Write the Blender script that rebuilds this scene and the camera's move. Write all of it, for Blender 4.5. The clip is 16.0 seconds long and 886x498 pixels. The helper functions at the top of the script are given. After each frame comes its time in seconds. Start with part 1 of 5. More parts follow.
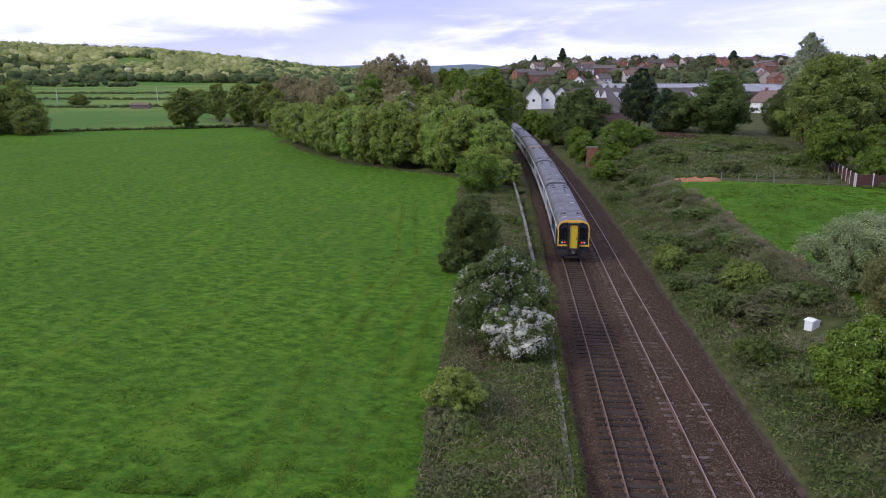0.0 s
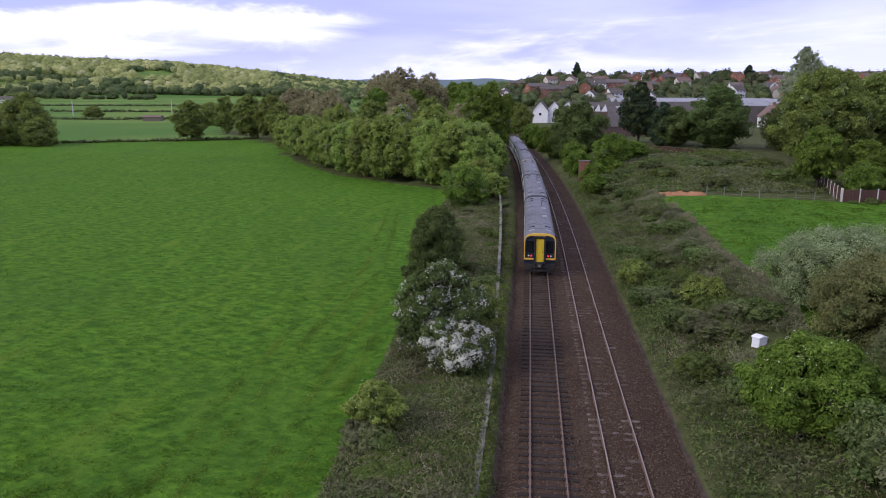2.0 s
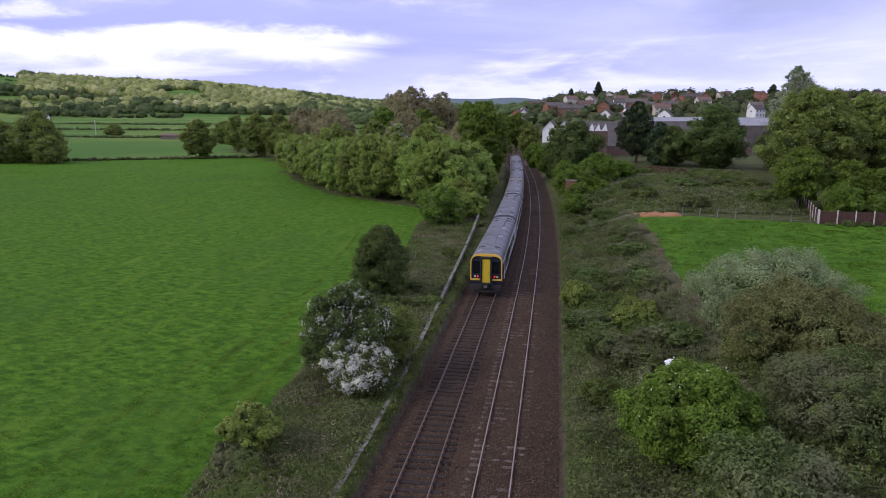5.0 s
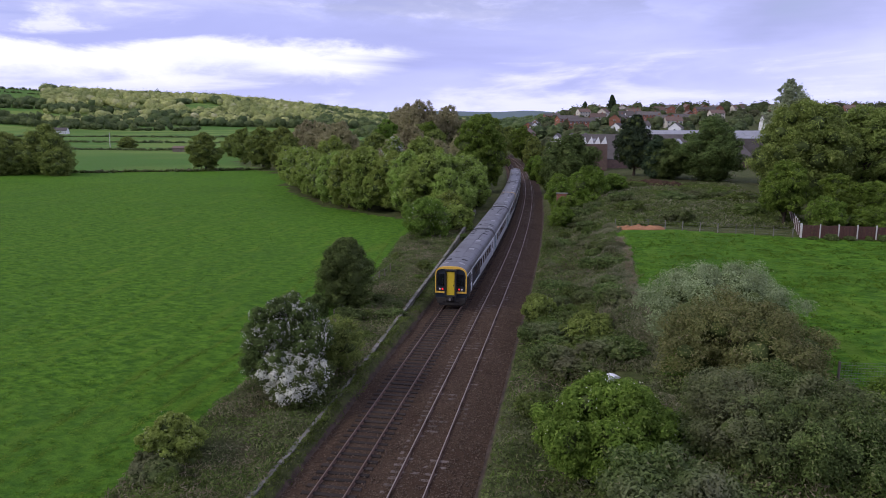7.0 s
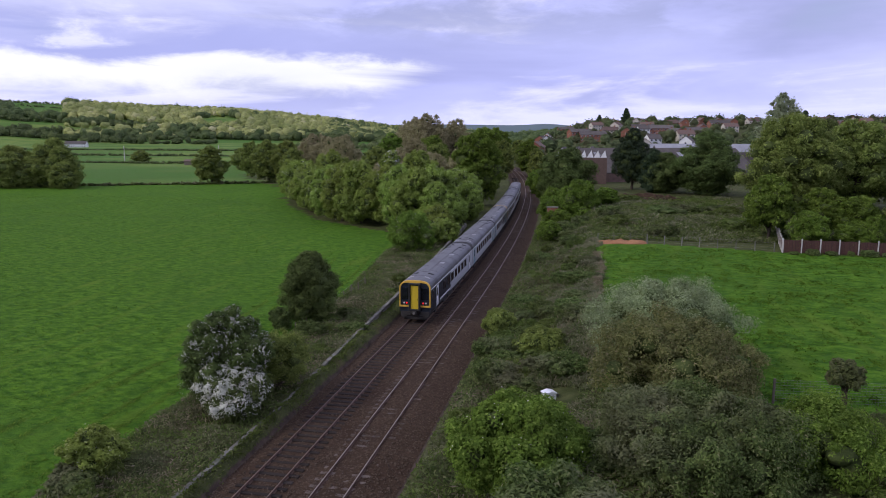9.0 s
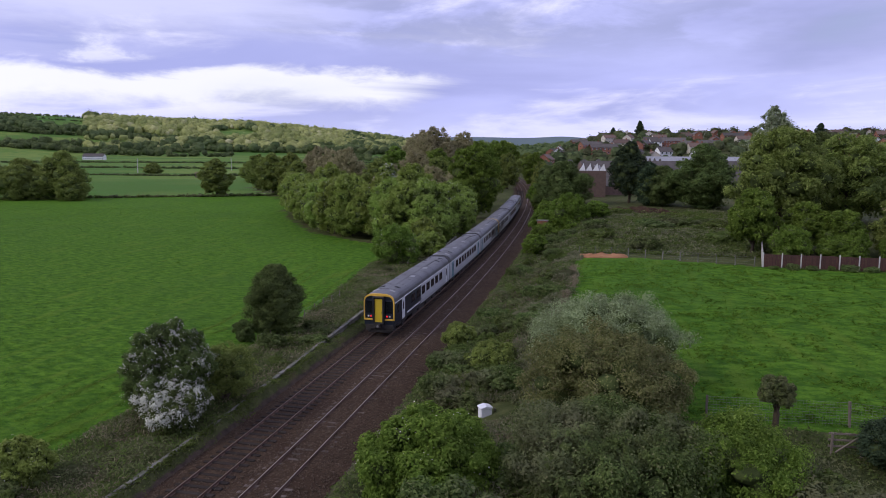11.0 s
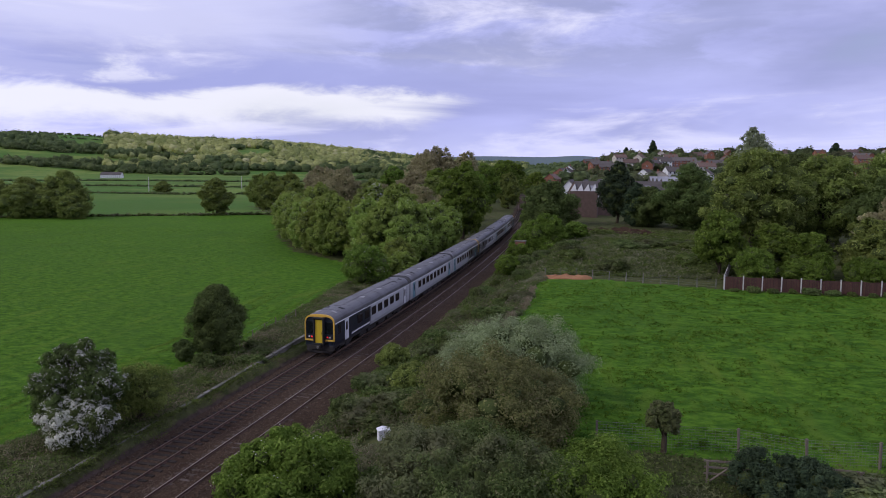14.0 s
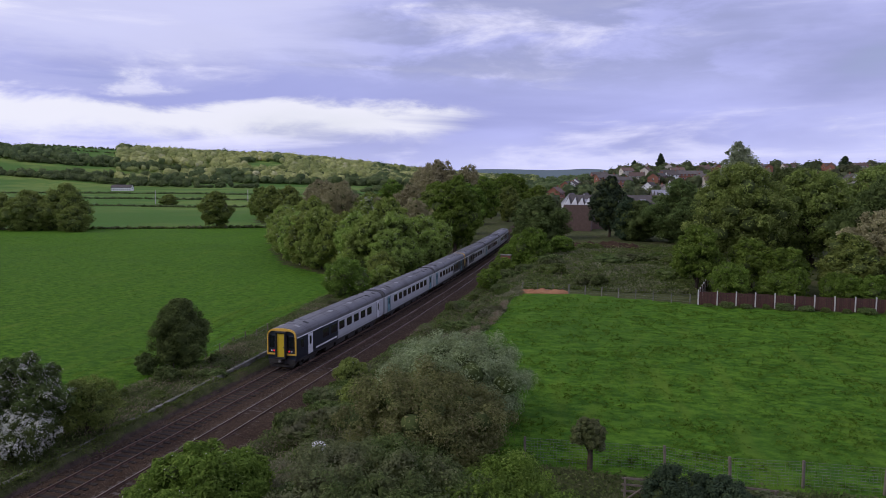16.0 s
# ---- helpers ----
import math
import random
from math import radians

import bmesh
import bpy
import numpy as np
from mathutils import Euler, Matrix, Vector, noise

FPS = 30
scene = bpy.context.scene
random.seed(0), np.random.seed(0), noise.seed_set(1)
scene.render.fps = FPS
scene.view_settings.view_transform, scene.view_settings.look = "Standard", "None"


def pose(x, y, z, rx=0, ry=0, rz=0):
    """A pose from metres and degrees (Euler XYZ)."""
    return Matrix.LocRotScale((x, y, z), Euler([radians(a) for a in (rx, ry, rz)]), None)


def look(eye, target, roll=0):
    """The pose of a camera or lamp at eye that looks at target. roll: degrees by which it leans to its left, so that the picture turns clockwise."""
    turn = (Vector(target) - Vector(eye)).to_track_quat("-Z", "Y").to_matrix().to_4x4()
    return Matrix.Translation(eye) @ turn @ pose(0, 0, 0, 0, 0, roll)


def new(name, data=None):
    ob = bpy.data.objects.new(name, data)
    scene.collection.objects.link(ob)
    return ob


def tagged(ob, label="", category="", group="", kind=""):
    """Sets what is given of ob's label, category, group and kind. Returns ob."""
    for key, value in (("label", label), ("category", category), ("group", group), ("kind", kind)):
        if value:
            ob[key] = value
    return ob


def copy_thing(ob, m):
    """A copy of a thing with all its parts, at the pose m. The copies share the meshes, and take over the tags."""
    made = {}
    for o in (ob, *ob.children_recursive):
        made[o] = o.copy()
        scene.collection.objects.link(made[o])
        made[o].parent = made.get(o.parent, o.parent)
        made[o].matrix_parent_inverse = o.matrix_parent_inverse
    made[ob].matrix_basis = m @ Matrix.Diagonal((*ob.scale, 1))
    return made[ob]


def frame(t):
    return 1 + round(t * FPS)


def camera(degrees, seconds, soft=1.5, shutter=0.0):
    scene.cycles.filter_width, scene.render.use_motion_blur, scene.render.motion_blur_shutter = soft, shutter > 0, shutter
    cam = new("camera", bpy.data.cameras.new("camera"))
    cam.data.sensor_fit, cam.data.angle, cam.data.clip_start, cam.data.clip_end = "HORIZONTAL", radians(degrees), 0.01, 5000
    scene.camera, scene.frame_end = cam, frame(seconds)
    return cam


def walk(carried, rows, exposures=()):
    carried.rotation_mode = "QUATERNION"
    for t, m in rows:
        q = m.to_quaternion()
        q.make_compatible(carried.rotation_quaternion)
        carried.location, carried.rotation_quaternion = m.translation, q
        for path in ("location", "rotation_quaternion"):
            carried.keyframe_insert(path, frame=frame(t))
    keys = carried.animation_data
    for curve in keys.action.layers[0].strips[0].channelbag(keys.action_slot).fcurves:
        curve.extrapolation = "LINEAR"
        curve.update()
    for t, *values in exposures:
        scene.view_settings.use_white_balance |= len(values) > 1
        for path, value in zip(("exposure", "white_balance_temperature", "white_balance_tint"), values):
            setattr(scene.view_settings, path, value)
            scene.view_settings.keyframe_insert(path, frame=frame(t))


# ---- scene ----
cam = camera(62.69, 16.0, 0.9)
# seconds, eye x y z, yaw, pitch, roll
ROWS = [
    (0, -5.539, -23.152, 15.791, 5.34, -13.309, -0.049),
    (0.5, -4.46, -22.996, 15.744, 5.662, -13.042, 0.001),
    (1, -3.382, -22.828, 15.7, 5.991, -12.782, 0.047),
    (1.5, -2.284, -22.635, 15.679, 6.328, -12.523, 0.087),
    (2, -1.171, -22.414, 15.675, 6.668, -12.272, 0.117),
    (2.5, -0.042, -22.175, 15.683, 7.01, -12.024, 0.139),
    (3, 1.089, -21.93, 15.694, 7.363, -11.786, 0.153),
    (3.5, 2.223, -21.686, 15.707, 7.713, -11.548, 0.157),
    (4, 3.357, -21.447, 15.725, 8.059, -11.314, 0.161),
    (6.5, 8.798, -20.592, 15.737, 9.689, -10.091, 0.193),
    (7, 9.919, -20.444, 15.766, 10.031, -9.847, 0.185),
    (7.5, 11.041, -20.287, 15.797, 10.364, -9.601, 0.172),
    (8, 12.138, -20.106, 15.828, 10.713, -9.35, 0.16),
    (8.5, 13.247, -19.913, 15.86, 11.054, -9.09, 0.158),
    (9, 14.373, -19.719, 15.893, 11.388, -8.833, 0.169),
    (11.5, 19.864, -18.746, 16.087, 12.953, -7.63, 0.179),
    (12, 20.952, -18.537, 16.142, 13.179, -7.389, 0.2),
    (12.5, 22.043, -18.328, 16.19, 13.398, -7.148, 0.223),
    (13, 23.131, -18.116, 16.242, 13.615, -6.902, 0.246),
    (13.5, 24.209, -17.902, 16.294, 13.833, -6.655, 0.266),
    (14, 25.272, -17.689, 16.349, 14.058, -6.403, 0.28),
    (14.5, 26.328, -17.479, 16.405, 14.285, -6.152, 0.291),
    (15, 27.375, -17.274, 16.466, 14.508, -5.906, 0.299),
    (15.5, 28.421, -17.076, 16.53, 14.712, -5.657, 0.306),
    (16, 29.468, -16.883, 16.59, 14.916, -5.409, 0.315),
]

EXPOSURES = [(0.0, 0.38), (4.0, 0.22), (9.0, 0.02), (12.5, -0.13), (16.0, -0.24)]
walk(cam, [(t, pose(x, y, z, 90 + pitch, 0, yaw) @ pose(0, 0, 0, 0, 0, roll)) for t, x, y, z, yaw, pitch, roll in ROWS], EXPOSURES)

# ---- light: a cloudy spring sky with a weak, wide sun ----
SUN_EL, SUN_AZ = 36.0, -122.0      # degrees; azimuth from +y, clockwise


def make_world():
    """Broken cloud sheet: a white bank low over the hill, grey-blue undersides above it, thin wisps elsewhere."""
    w = bpy.data.worlds.new("cloudy_sky")
    scene.world = w
    w.use_nodes = True
    nt = w.node_tree
    nt.nodes.clear()
    N = nt.nodes.new
    L = nt.links.new

    def math_node(op, a, b=None, c=None):
        n = N("ShaderNodeMath"); n.operation = op
        for i, v in enumerate((a, b, c)):
            if v is None:
                continue
            if isinstance(v, (int, float)):
                n.inputs[i].default_value = v
            else:
                L(v, n.inputs[i])
        return n.outputs[0]

    def ease(v, a, b, lo=0.0, hi=1.0):
        n = N("ShaderNodeMapRange"); n.interpolation_type = "SMOOTHSTEP"
        n.inputs[1].default_value, n.inputs[2].default_value, n.inputs[3].default_value, n.inputs[4].default_value = a, b, lo, hi
        L(v, n.inputs[0])
        return n.outputs[0]

    def clouds(scale, offset, size, detail=7, rough=0.55, twist=0.4):
        m = N("ShaderNodeMapping"); m.inputs["Scale"].default_value = scale; m.inputs["Location"].default_value = offset
        L(tc.outputs["Generated"], m.inputs[0])
        n = N("ShaderNodeTexNoise"); n.inputs["Scale"].default_value = size; n.inputs["Detail"].default_value = detail
        n.inputs["Roughness"].default_value = rough; n.inputs["Distortion"].default_value = twist
        L(m.outputs[0], n.inputs["Vector"])
        return n.outputs[0]

    def blend(f, a, b):
        x = N("ShaderNodeMix"); x.data_type = "RGBA"
        L(f, x.inputs["Factor"])
        for key, v in (("A", a), ("B", b)):
            if isinstance(v, tuple):
                x.inputs[key].default_value = (*v, 1)
            else:
                L(v, x.inputs[key])
        return x.outputs["Result"]

    tc = N("ShaderNodeTexCoord")
    sep = N("ShaderNodeSeparateXYZ")
    L(tc.outputs["Generated"], sep.inputs[0])
    up = math_node("ABSOLUTE", sep.outputs[2])
    az = math_node("ARCTAN2", sep.outputs[0], sep.outputs[1])
    sky = N("ShaderNodeTexSky"); sky.sky_type = "NISHITA"; sky.sun_disc = False
    sky.sun_elevation, sky.sun_rotation = radians(SUN_EL), radians(SUN_AZ)
    dim = N("ShaderNodeVectorMath"); dim.operation = "SCALE"; dim.inputs["Scale"].default_value = 0.10
    L(sky.outputs[0], dim.inputs[0])
    broad = clouds((2.0, 2.0, 8.0), (0.4, 1.3, 0.2), 1.0, 5, 0.5)
    streaks = clouds((2.4, 2.4, 17.0), (3.1, 0.7, 0.9), 1.1, 8, 0.56, 0.5)
    puffs = clouds((5.0, 5.0, 16.0), (1.7, 4.2, 2.0), 1.3, 8, 0.6, 0.3)
    # wavering height, so that no cloud edge lies level
    el = math_node("MULTIPLY_ADD", math_node("SUBTRACT", puffs, 0.5), 0.075, up)
    az = math_node("ADD", az, math_node("MULTIPLY", math_node("SUBTRACT", math_node("ADD", broad, streaks), 1.0), 0.55))
    left = ease(az, -0.18, -0.55)
    # cloud sheet of lavender and grey-blue
    sheet = blend(ease(broad, 0.36, 0.62), (0.33, 0.355, 0.67), (0.49, 0.515, 0.93))
    sheet = blend(ease(streaks, 0.50, 0.66), sheet, (0.72, 0.72, 0.99))
    sheet = blend(ease(az, 0.0, 0.5, 0.0, 0.45), sheet, (0.66, 0.68, 1.0))
    grey = math_node("MULTIPLY", ease(el, 0.085, 0.15), ease(az, -0.62, -0.25))
    grey = math_node("MULTIPLY", grey, ease(az, 0.30, 0.0, 0.25, 1.0))
    grey = math_node("MULTIPLY", grey, ease(puffs, 0.62, 0.42, 0.25, 0.85))
    sheet = blend(grey, sheet, (0.325, 0.355, 0.60))
    # the dark belt over the bank, then bright heads above it
    belt = math_node("MULTIPLY", ease(el, 0.092, 0.108), ease(el, 0.150, 0.120))
    sheet = blend(math_node("MULTIPLY", math_node("MULTIPLY", belt, left), 0.8), sheet, (0.37, 0.40, 0.76))
    heads = math_node("MULTIPLY", ease(el, 0.125, 0.175), ease(az, -0.20, -0.60))
    sheet = blend(math_node("MULTIPLY", heads, 0.65), sheet, (0.70, 0.71, 0.95))
    bank = math_node("MULTIPLY", ease(el, 0.042, 0.074), ease(el, 0.104, 0.086))
    bank = math_node("MULTIPLY", bank, ease(az, -0.26, -0.42))
    sheet = blend(math_node("MULTIPLY", bank, 0.9), sheet, (0.88, 0.88, 0.98))
    wisp = math_node("MULTIPLY", ease(puffs, 0.55, 0.70), ease(streaks, 0.44, 0.60))
    sheet = blend(math_node("MULTIPLY", wisp, 0.65), sheet, (0.82, 0.82, 0.99))
    mix = blend(ease(broad, 0.25, 0.45, 0.75, 1.0), dim.outputs[0], sheet)
    # brighter air low over the horizon
    haze = blend(ease(up, 0.075, 0.0, 0.0, 0.6), mix, (0.64, 0.66, 1.0))
    # the sheet thins to bright cloud overhead
    top = blend(ease(up, 0.25, 0.7, 0.0, 0.7), haze, (0.50, 0.52, 0.72))
    bg = N("ShaderNodeBackground"); bg.inputs["Strength"].default_value = 1.2
    L(top, bg.inputs[0])
    out = N("ShaderNodeOutputWorld")
    L(bg.outputs[0], out.inputs[0])


make_world()
sun_data = bpy.data.lights.new("sun", "SUN")
sun_data.energy, sun_data.angle, sun_data.color = 1.35, radians(14), (1.0, 0.95, 0.86)
sun = new("sun", sun_data)
_a, _e = radians(SUN_AZ), radians(SUN_EL)
sun.matrix_world = look((0, 0, 200), (-100 * math.sin(_a) * math.cos(_e), -100 * math.cos(_a) * math.cos(_e), 200 - 100 * math.sin(_e)))


# ---- materials ----
def mat(name, a, b, scale=1.0, rough=0.85, bump=0.0, fine=12.0, metal=0.0, c=None, cscale=0.1, stretch=(1, 1, 1), obj_var=0.0):
    """Two-scale noise between colours a and b, with a third colour c in large patches, and fine relief."""
    m = bpy.data.materials.new(name)
    m.use_nodes = True
    nt = m.node_tree
    N, L = nt.nodes.new, nt.links.new
    p = nt.nodes["Principled BSDF"]
    geo = N("ShaderNodeNewGeometry")
    mp = N("ShaderNodeMapping"); mp.inputs["Scale"].default_value = stretch
    L(geo.outputs["Position"], mp.inputs[0])
    n1 = N("ShaderNodeTexNoise"); n1.inputs["Scale"].default_value = scale; n1.inputs["Detail"].default_value = 6; n1.inputs["Roughness"].default_value = 0.62
    n2 = N("ShaderNodeTexNoise"); n2.inputs["Scale"].default_value = scale * fine; n2.inputs["Detail"].default_value = 3
    L(mp.outputs[0], n1.inputs["Vector"]); L(mp.outputs[0], n2.inputs["Vector"])
    mx = N("ShaderNodeMix"); mx.data_type = "RGBA"
    mx.inputs["A"].default_value, mx.inputs["B"].default_value = (*a, 1), (*b, 1)
    sm = N("ShaderNodeMapRange"); sm.inputs[1].default_value, sm.inputs[2].default_value = 0.33, 0.67
    av = N("ShaderNodeMath"); av.operation = "MULTIPLY_ADD"; av.inputs[1].default_value = 0.45
    half = N("ShaderNodeMath"); half.operation = "MULTIPLY"; half.inputs[1].default_value = 0.55
    L(n2.outputs[0], av.inputs[0]); L(n1.outputs[0], half.inputs[0]); L(half.outputs[0], av.inputs[2])
    L(av.outputs[0], sm.inputs[0]); L(sm.outputs[0], mx.inputs["Factor"])
    last = mx.outputs["Result"]
    if c:
        n3 = N("ShaderNodeTexNoise"); n3.inputs["Scale"].default_value = cscale; n3.inputs["Detail"].default_value = 4
        L(geo.outputs["Position"], n3.inputs["Vector"])
        s3 = N("ShaderNodeMapRange"); s3.inputs[1].default_value, s3.inputs[2].default_value = 0.48, 0.68
        L(n3.outputs[0], s3.inputs[0])
        m3 = N("ShaderNodeMix"); m3.data_type = "RGBA"; m3.inputs["B"].default_value = (*c, 1)
        L(s3.outputs[0], m3.inputs["Factor"]); L(last, m3.inputs["A"])
        last = m3.outputs["Result"]
    if obj_var:
        oi = N("ShaderNodeObjectInfo")
        r = N("ShaderNodeMapRange"); r.inputs[3].default_value, r.inputs[4].default_value = 1 - obj_var, 1 + obj_var
        L(oi.outputs["Random"], r.inputs[0])
        hs = N("ShaderNodeHueSaturation")
        L(r.outputs[0], hs.inputs["Value"]); L(last, hs.inputs["Color"])
        last = hs.outputs[0]
    L(last, p.inputs["Base Color"])
    p.inputs["Roughness"].default_value, p.inputs["Metallic"].default_value = rough, metal
    if rough >= 0.9:
        p.inputs["Specular IOR Level"].default_value = 0.12
    if bump:
        bp = N("ShaderNodeBump"); bp.inputs["Strength"].default_value = bump; bp.inputs["Distance"].default_value = 0.05
        L(n2.outputs[0], bp.inputs["Height"]); L(bp.outputs[0], p.inputs["Normal"])
    return m


def leaf_mat(name, dark, light, tint=None, translucent=0.42, var=0.14, patch=None, pscale=0.3):
    """Leaves: each one its own shade between dark and light, some tinted, letting light through."""
    m = bpy.data.materials.new(name)
    m.use_nodes = True
    nt = m.node_tree
    N, L = nt.nodes.new, nt.links.new
    p = nt.nodes["Principled BSDF"]
    out = nt.nodes["Material Output"]
    geo = N("ShaderNodeNewGeometry")
    rp = N("ShaderNodeValToRGB")
    rp.color_ramp.elements[0].color, rp.color_ramp.elements[1].color = (*dark, 1), (*light, 1)
    if tint:
        e = rp.color_ramp.elements.new(0.9); e.color = (*light, 1)
        rp.color_ramp.elements[2].color = (*tint, 1)
    L(geo.outputs["Random Per Island"], rp.inputs[0])
    ns = N("ShaderNodeTexNoise"); ns.inputs["Scale"].default_value = 0.55; ns.inputs["Detail"].default_value = 3
    L(geo.outputs["Position"], ns.inputs["Vector"])
    oi = N("ShaderNodeObjectInfo")
    v1 = N("ShaderNodeMapRange"); v1.inputs[1].default_value, v1.inputs[2].default_value = 0.3, 0.7
    v1.inputs[3].default_value, v1.inputs[4].default_value = 0.72, 1.28
    L(ns.outputs[0], v1.inputs[0])
    v2 = N("ShaderNodeMapRange"); v2.inputs[3].default_value, v2.inputs[4].default_value = 1 - var, 1 + var
    L(oi.outputs["Random"], v2.inputs[0])
    mul = N("ShaderNodeMath"); mul.operation = "MULTIPLY"
    L(v1.outputs[0], mul.inputs[0]); L(v2.outputs[0], mul.inputs[1])
    col = rp.outputs[0]
    if patch:
        pn = N("ShaderNodeTexNoise"); pn.inputs["Scale"].default_value = pscale; pn.inputs["Detail"].default_value = 4
        L(geo.outputs["Position"], pn.inputs["Vector"])
        pm = N("ShaderNodeMapRange"); pm.inputs[1].default_value, pm.inputs[2].default_value = 0.46, 0.66
        pm.inputs[4].default_value = 0.8
        L(pn.outputs[0], pm.inputs[0])
        px = N("ShaderNodeMix"); px.data_type = "RGBA"; px.inputs["B"].default_value = (*patch, 1)
        L(pm.outputs[0], px.inputs["Factor"]); L(col, px.inputs["A"])
        col = px.outputs["Result"]
    hs = N("ShaderNodeHueSaturation")
    hu = N("ShaderNodeMapRange"); hu.inputs[3].default_value, hu.inputs[4].default_value = 0.5 - var * 0.08, 0.5 + var * 0.08
    L(oi.outputs["Random"], hu.inputs[0]); L(hu.outputs[0], hs.inputs["Hue"])
    L(mul.outputs[0], hs.inputs["Value"]); L(col, hs.inputs["Color"])
    L(hs.outputs[0], p.inputs["Base Color"])
    p.inputs["Roughness"].default_value = 0.8
    p.inputs["Specular IOR Level"].default_value = 0.1
    tr = N("ShaderNodeBsdfTranslucent")
    L(hs.outputs[0], tr.inputs[0])
    ms = N("ShaderNodeMixShader"); ms.inputs[0].default_value = translucent
    L(p.outputs[0], ms.inputs[1]); L(tr.outputs[0], ms.inputs[2]); L(ms.outputs[0], out.inputs[0])
    return m


def plain(name, col, rough=0.5, metal=0.0, emit=0.0):
    m = mat(name, [v * 0.88 for v in col], [min(1, v * 1.08) for v in col], 0.8, rough, 0.0, 20, metal)
    if emit:
        p = m.node_tree.nodes["Principled BSDF"]
        p.inputs["Emission Color"].default_value = (*col, 1)
        p.inputs["Emission Strength"].default_value = emit
    return m


def ground_mat():
    """Pasture, rough verge and bare ballast soil, laid out by the sheet's own zone attributes."""
    m = bpy.data.materials.new("ground_grass")
    m.use_nodes = True
    nt = m.node_tree
    N, L = nt.nodes.new, nt.links.new
    p = nt.nodes["Principled BSDF"]
    geo = N("ShaderNodeNewGeometry")

    def noise_tex(scale, detail=5, stretch=None, rough=0.6):
        n = N("ShaderNodeTexNoise"); n.inputs["Scale"].default_value = scale; n.inputs["Detail"].default_value = detail; n.inputs["Roughness"].default_value = rough
        if stretch:
            mp = N("ShaderNodeMapping"); mp.inputs["Scale"].default_value = stretch[:3]; mp.inputs["Rotation"].default_value = (0, 0, stretch[3])
            L(geo.outputs["Position"], mp.inputs[0]); L(mp.outputs[0], n.inputs["Vector"])
        else:
            L(geo.outputs["Position"], n.inputs["Vector"])
        return n.outputs[0]

    def blend(fac, a, b, lo=0.35, hi=0.65):
        r = N("ShaderNodeMapRange"); r.inputs[1].default_value, r.inputs[2].default_value = lo, hi
        L(fac, r.inputs[0])
        x = N("ShaderNodeMix"); x.data_type = "RGBA"
        L(r.outputs[0], x.inputs["Factor"])
        for key, v in (("A", a), ("B", b)):
            if isinstance(v, tuple):
                x.inputs[key].default_value = (*v, 1)
            else:
                L(v, x.inputs[key])
        return x.outputs["Result"]

    tuft = noise_tex(1.5, 8, (0.65, 1.0, 1, 0.6), 0.72)
    broad = noise_tex(0.06, 4)
    streak = noise_tex(0.55, 5, (1.0, 0.14, 1, 0.10))
    fine = noise_tex(9.0, 4)
    grass = blend(tuft, (0.036, 0.098, 0.010), (0.108, 0.218, 0.021), 0.39, 0.61)
    grass = blend(fine, (0.048, 0.115, 0.012), grass, 0.28, 0.44)
    grass = blend(streak, grass, (0.112, 0.188, 0.022), 0.54, 0.74)
    clump = noise_tex(0.42, 6, None, 0.7)
    grass = blend(clump, (0.040, 0.100, 0.012), grass, 0.28, 0.46)
    grass = blend(broad, grass, (0.056, 0.125, 0.018), 0.50, 0.85)
    rough = blend(noise_tex(0.9, 6), (0.050, 0.062, 0.022), (0.100, 0.108, 0.045))
    rough = blend(noise_tex(0.25, 5), rough, (0.115, 0.092, 0.056), 0.55, 0.72)
    soil = blend(noise_tex(1.4, 6), (0.045, 0.034, 0.028), (0.095, 0.070, 0.058))
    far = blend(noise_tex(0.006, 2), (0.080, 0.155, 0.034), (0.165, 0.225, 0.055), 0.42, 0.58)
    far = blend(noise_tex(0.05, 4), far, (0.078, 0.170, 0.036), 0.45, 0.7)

    def zone(name):
        a = N("ShaderNodeAttribute"); a.attribute_name = name
        j = N("ShaderNodeMath"); j.operation = "MULTIPLY_ADD"; j.inputs[1].default_value = 0.5
        L(noise_tex(0.7, 5), j.inputs[0])
        s = N("ShaderNodeMath"); s.operation = "ADD"; s.inputs[1].default_value = -0.25
        L(a.outputs["Fac"], j.inputs[2]); L(j.outputs[0], s.inputs[0])
        return s.outputs[0]

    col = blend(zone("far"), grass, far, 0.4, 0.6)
    # far ridge: distance haze put into the ground colour as blue-grey
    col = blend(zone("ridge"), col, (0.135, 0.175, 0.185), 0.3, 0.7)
    col = blend(zone("verge"), col, rough, 0.42, 0.58)
    col = blend(zone("soil"), col, soil, 0.42, 0.58)
    L(col, p.inputs["Base Color"])
    p.inputs["Roughness"].default_value = 0.9
    p.inputs["Specular IOR Level"].default_value = 0.04
    bp = N("ShaderNodeBump"); bp.inputs["Strength"].default_value = 0.75; bp.inputs["Distance"].default_value = 0.35
    hh = N("ShaderNodeMath"); hh.operation = "MULTIPLY_ADD"; hh.inputs[1].default_value = 1.0
    L(clump, hh.inputs[0]); L(tuft, hh.inputs[2]); L(hh.outputs[0], bp.inputs["Height"]); L(bp.outputs[0], p.inputs["Normal"])
    return m


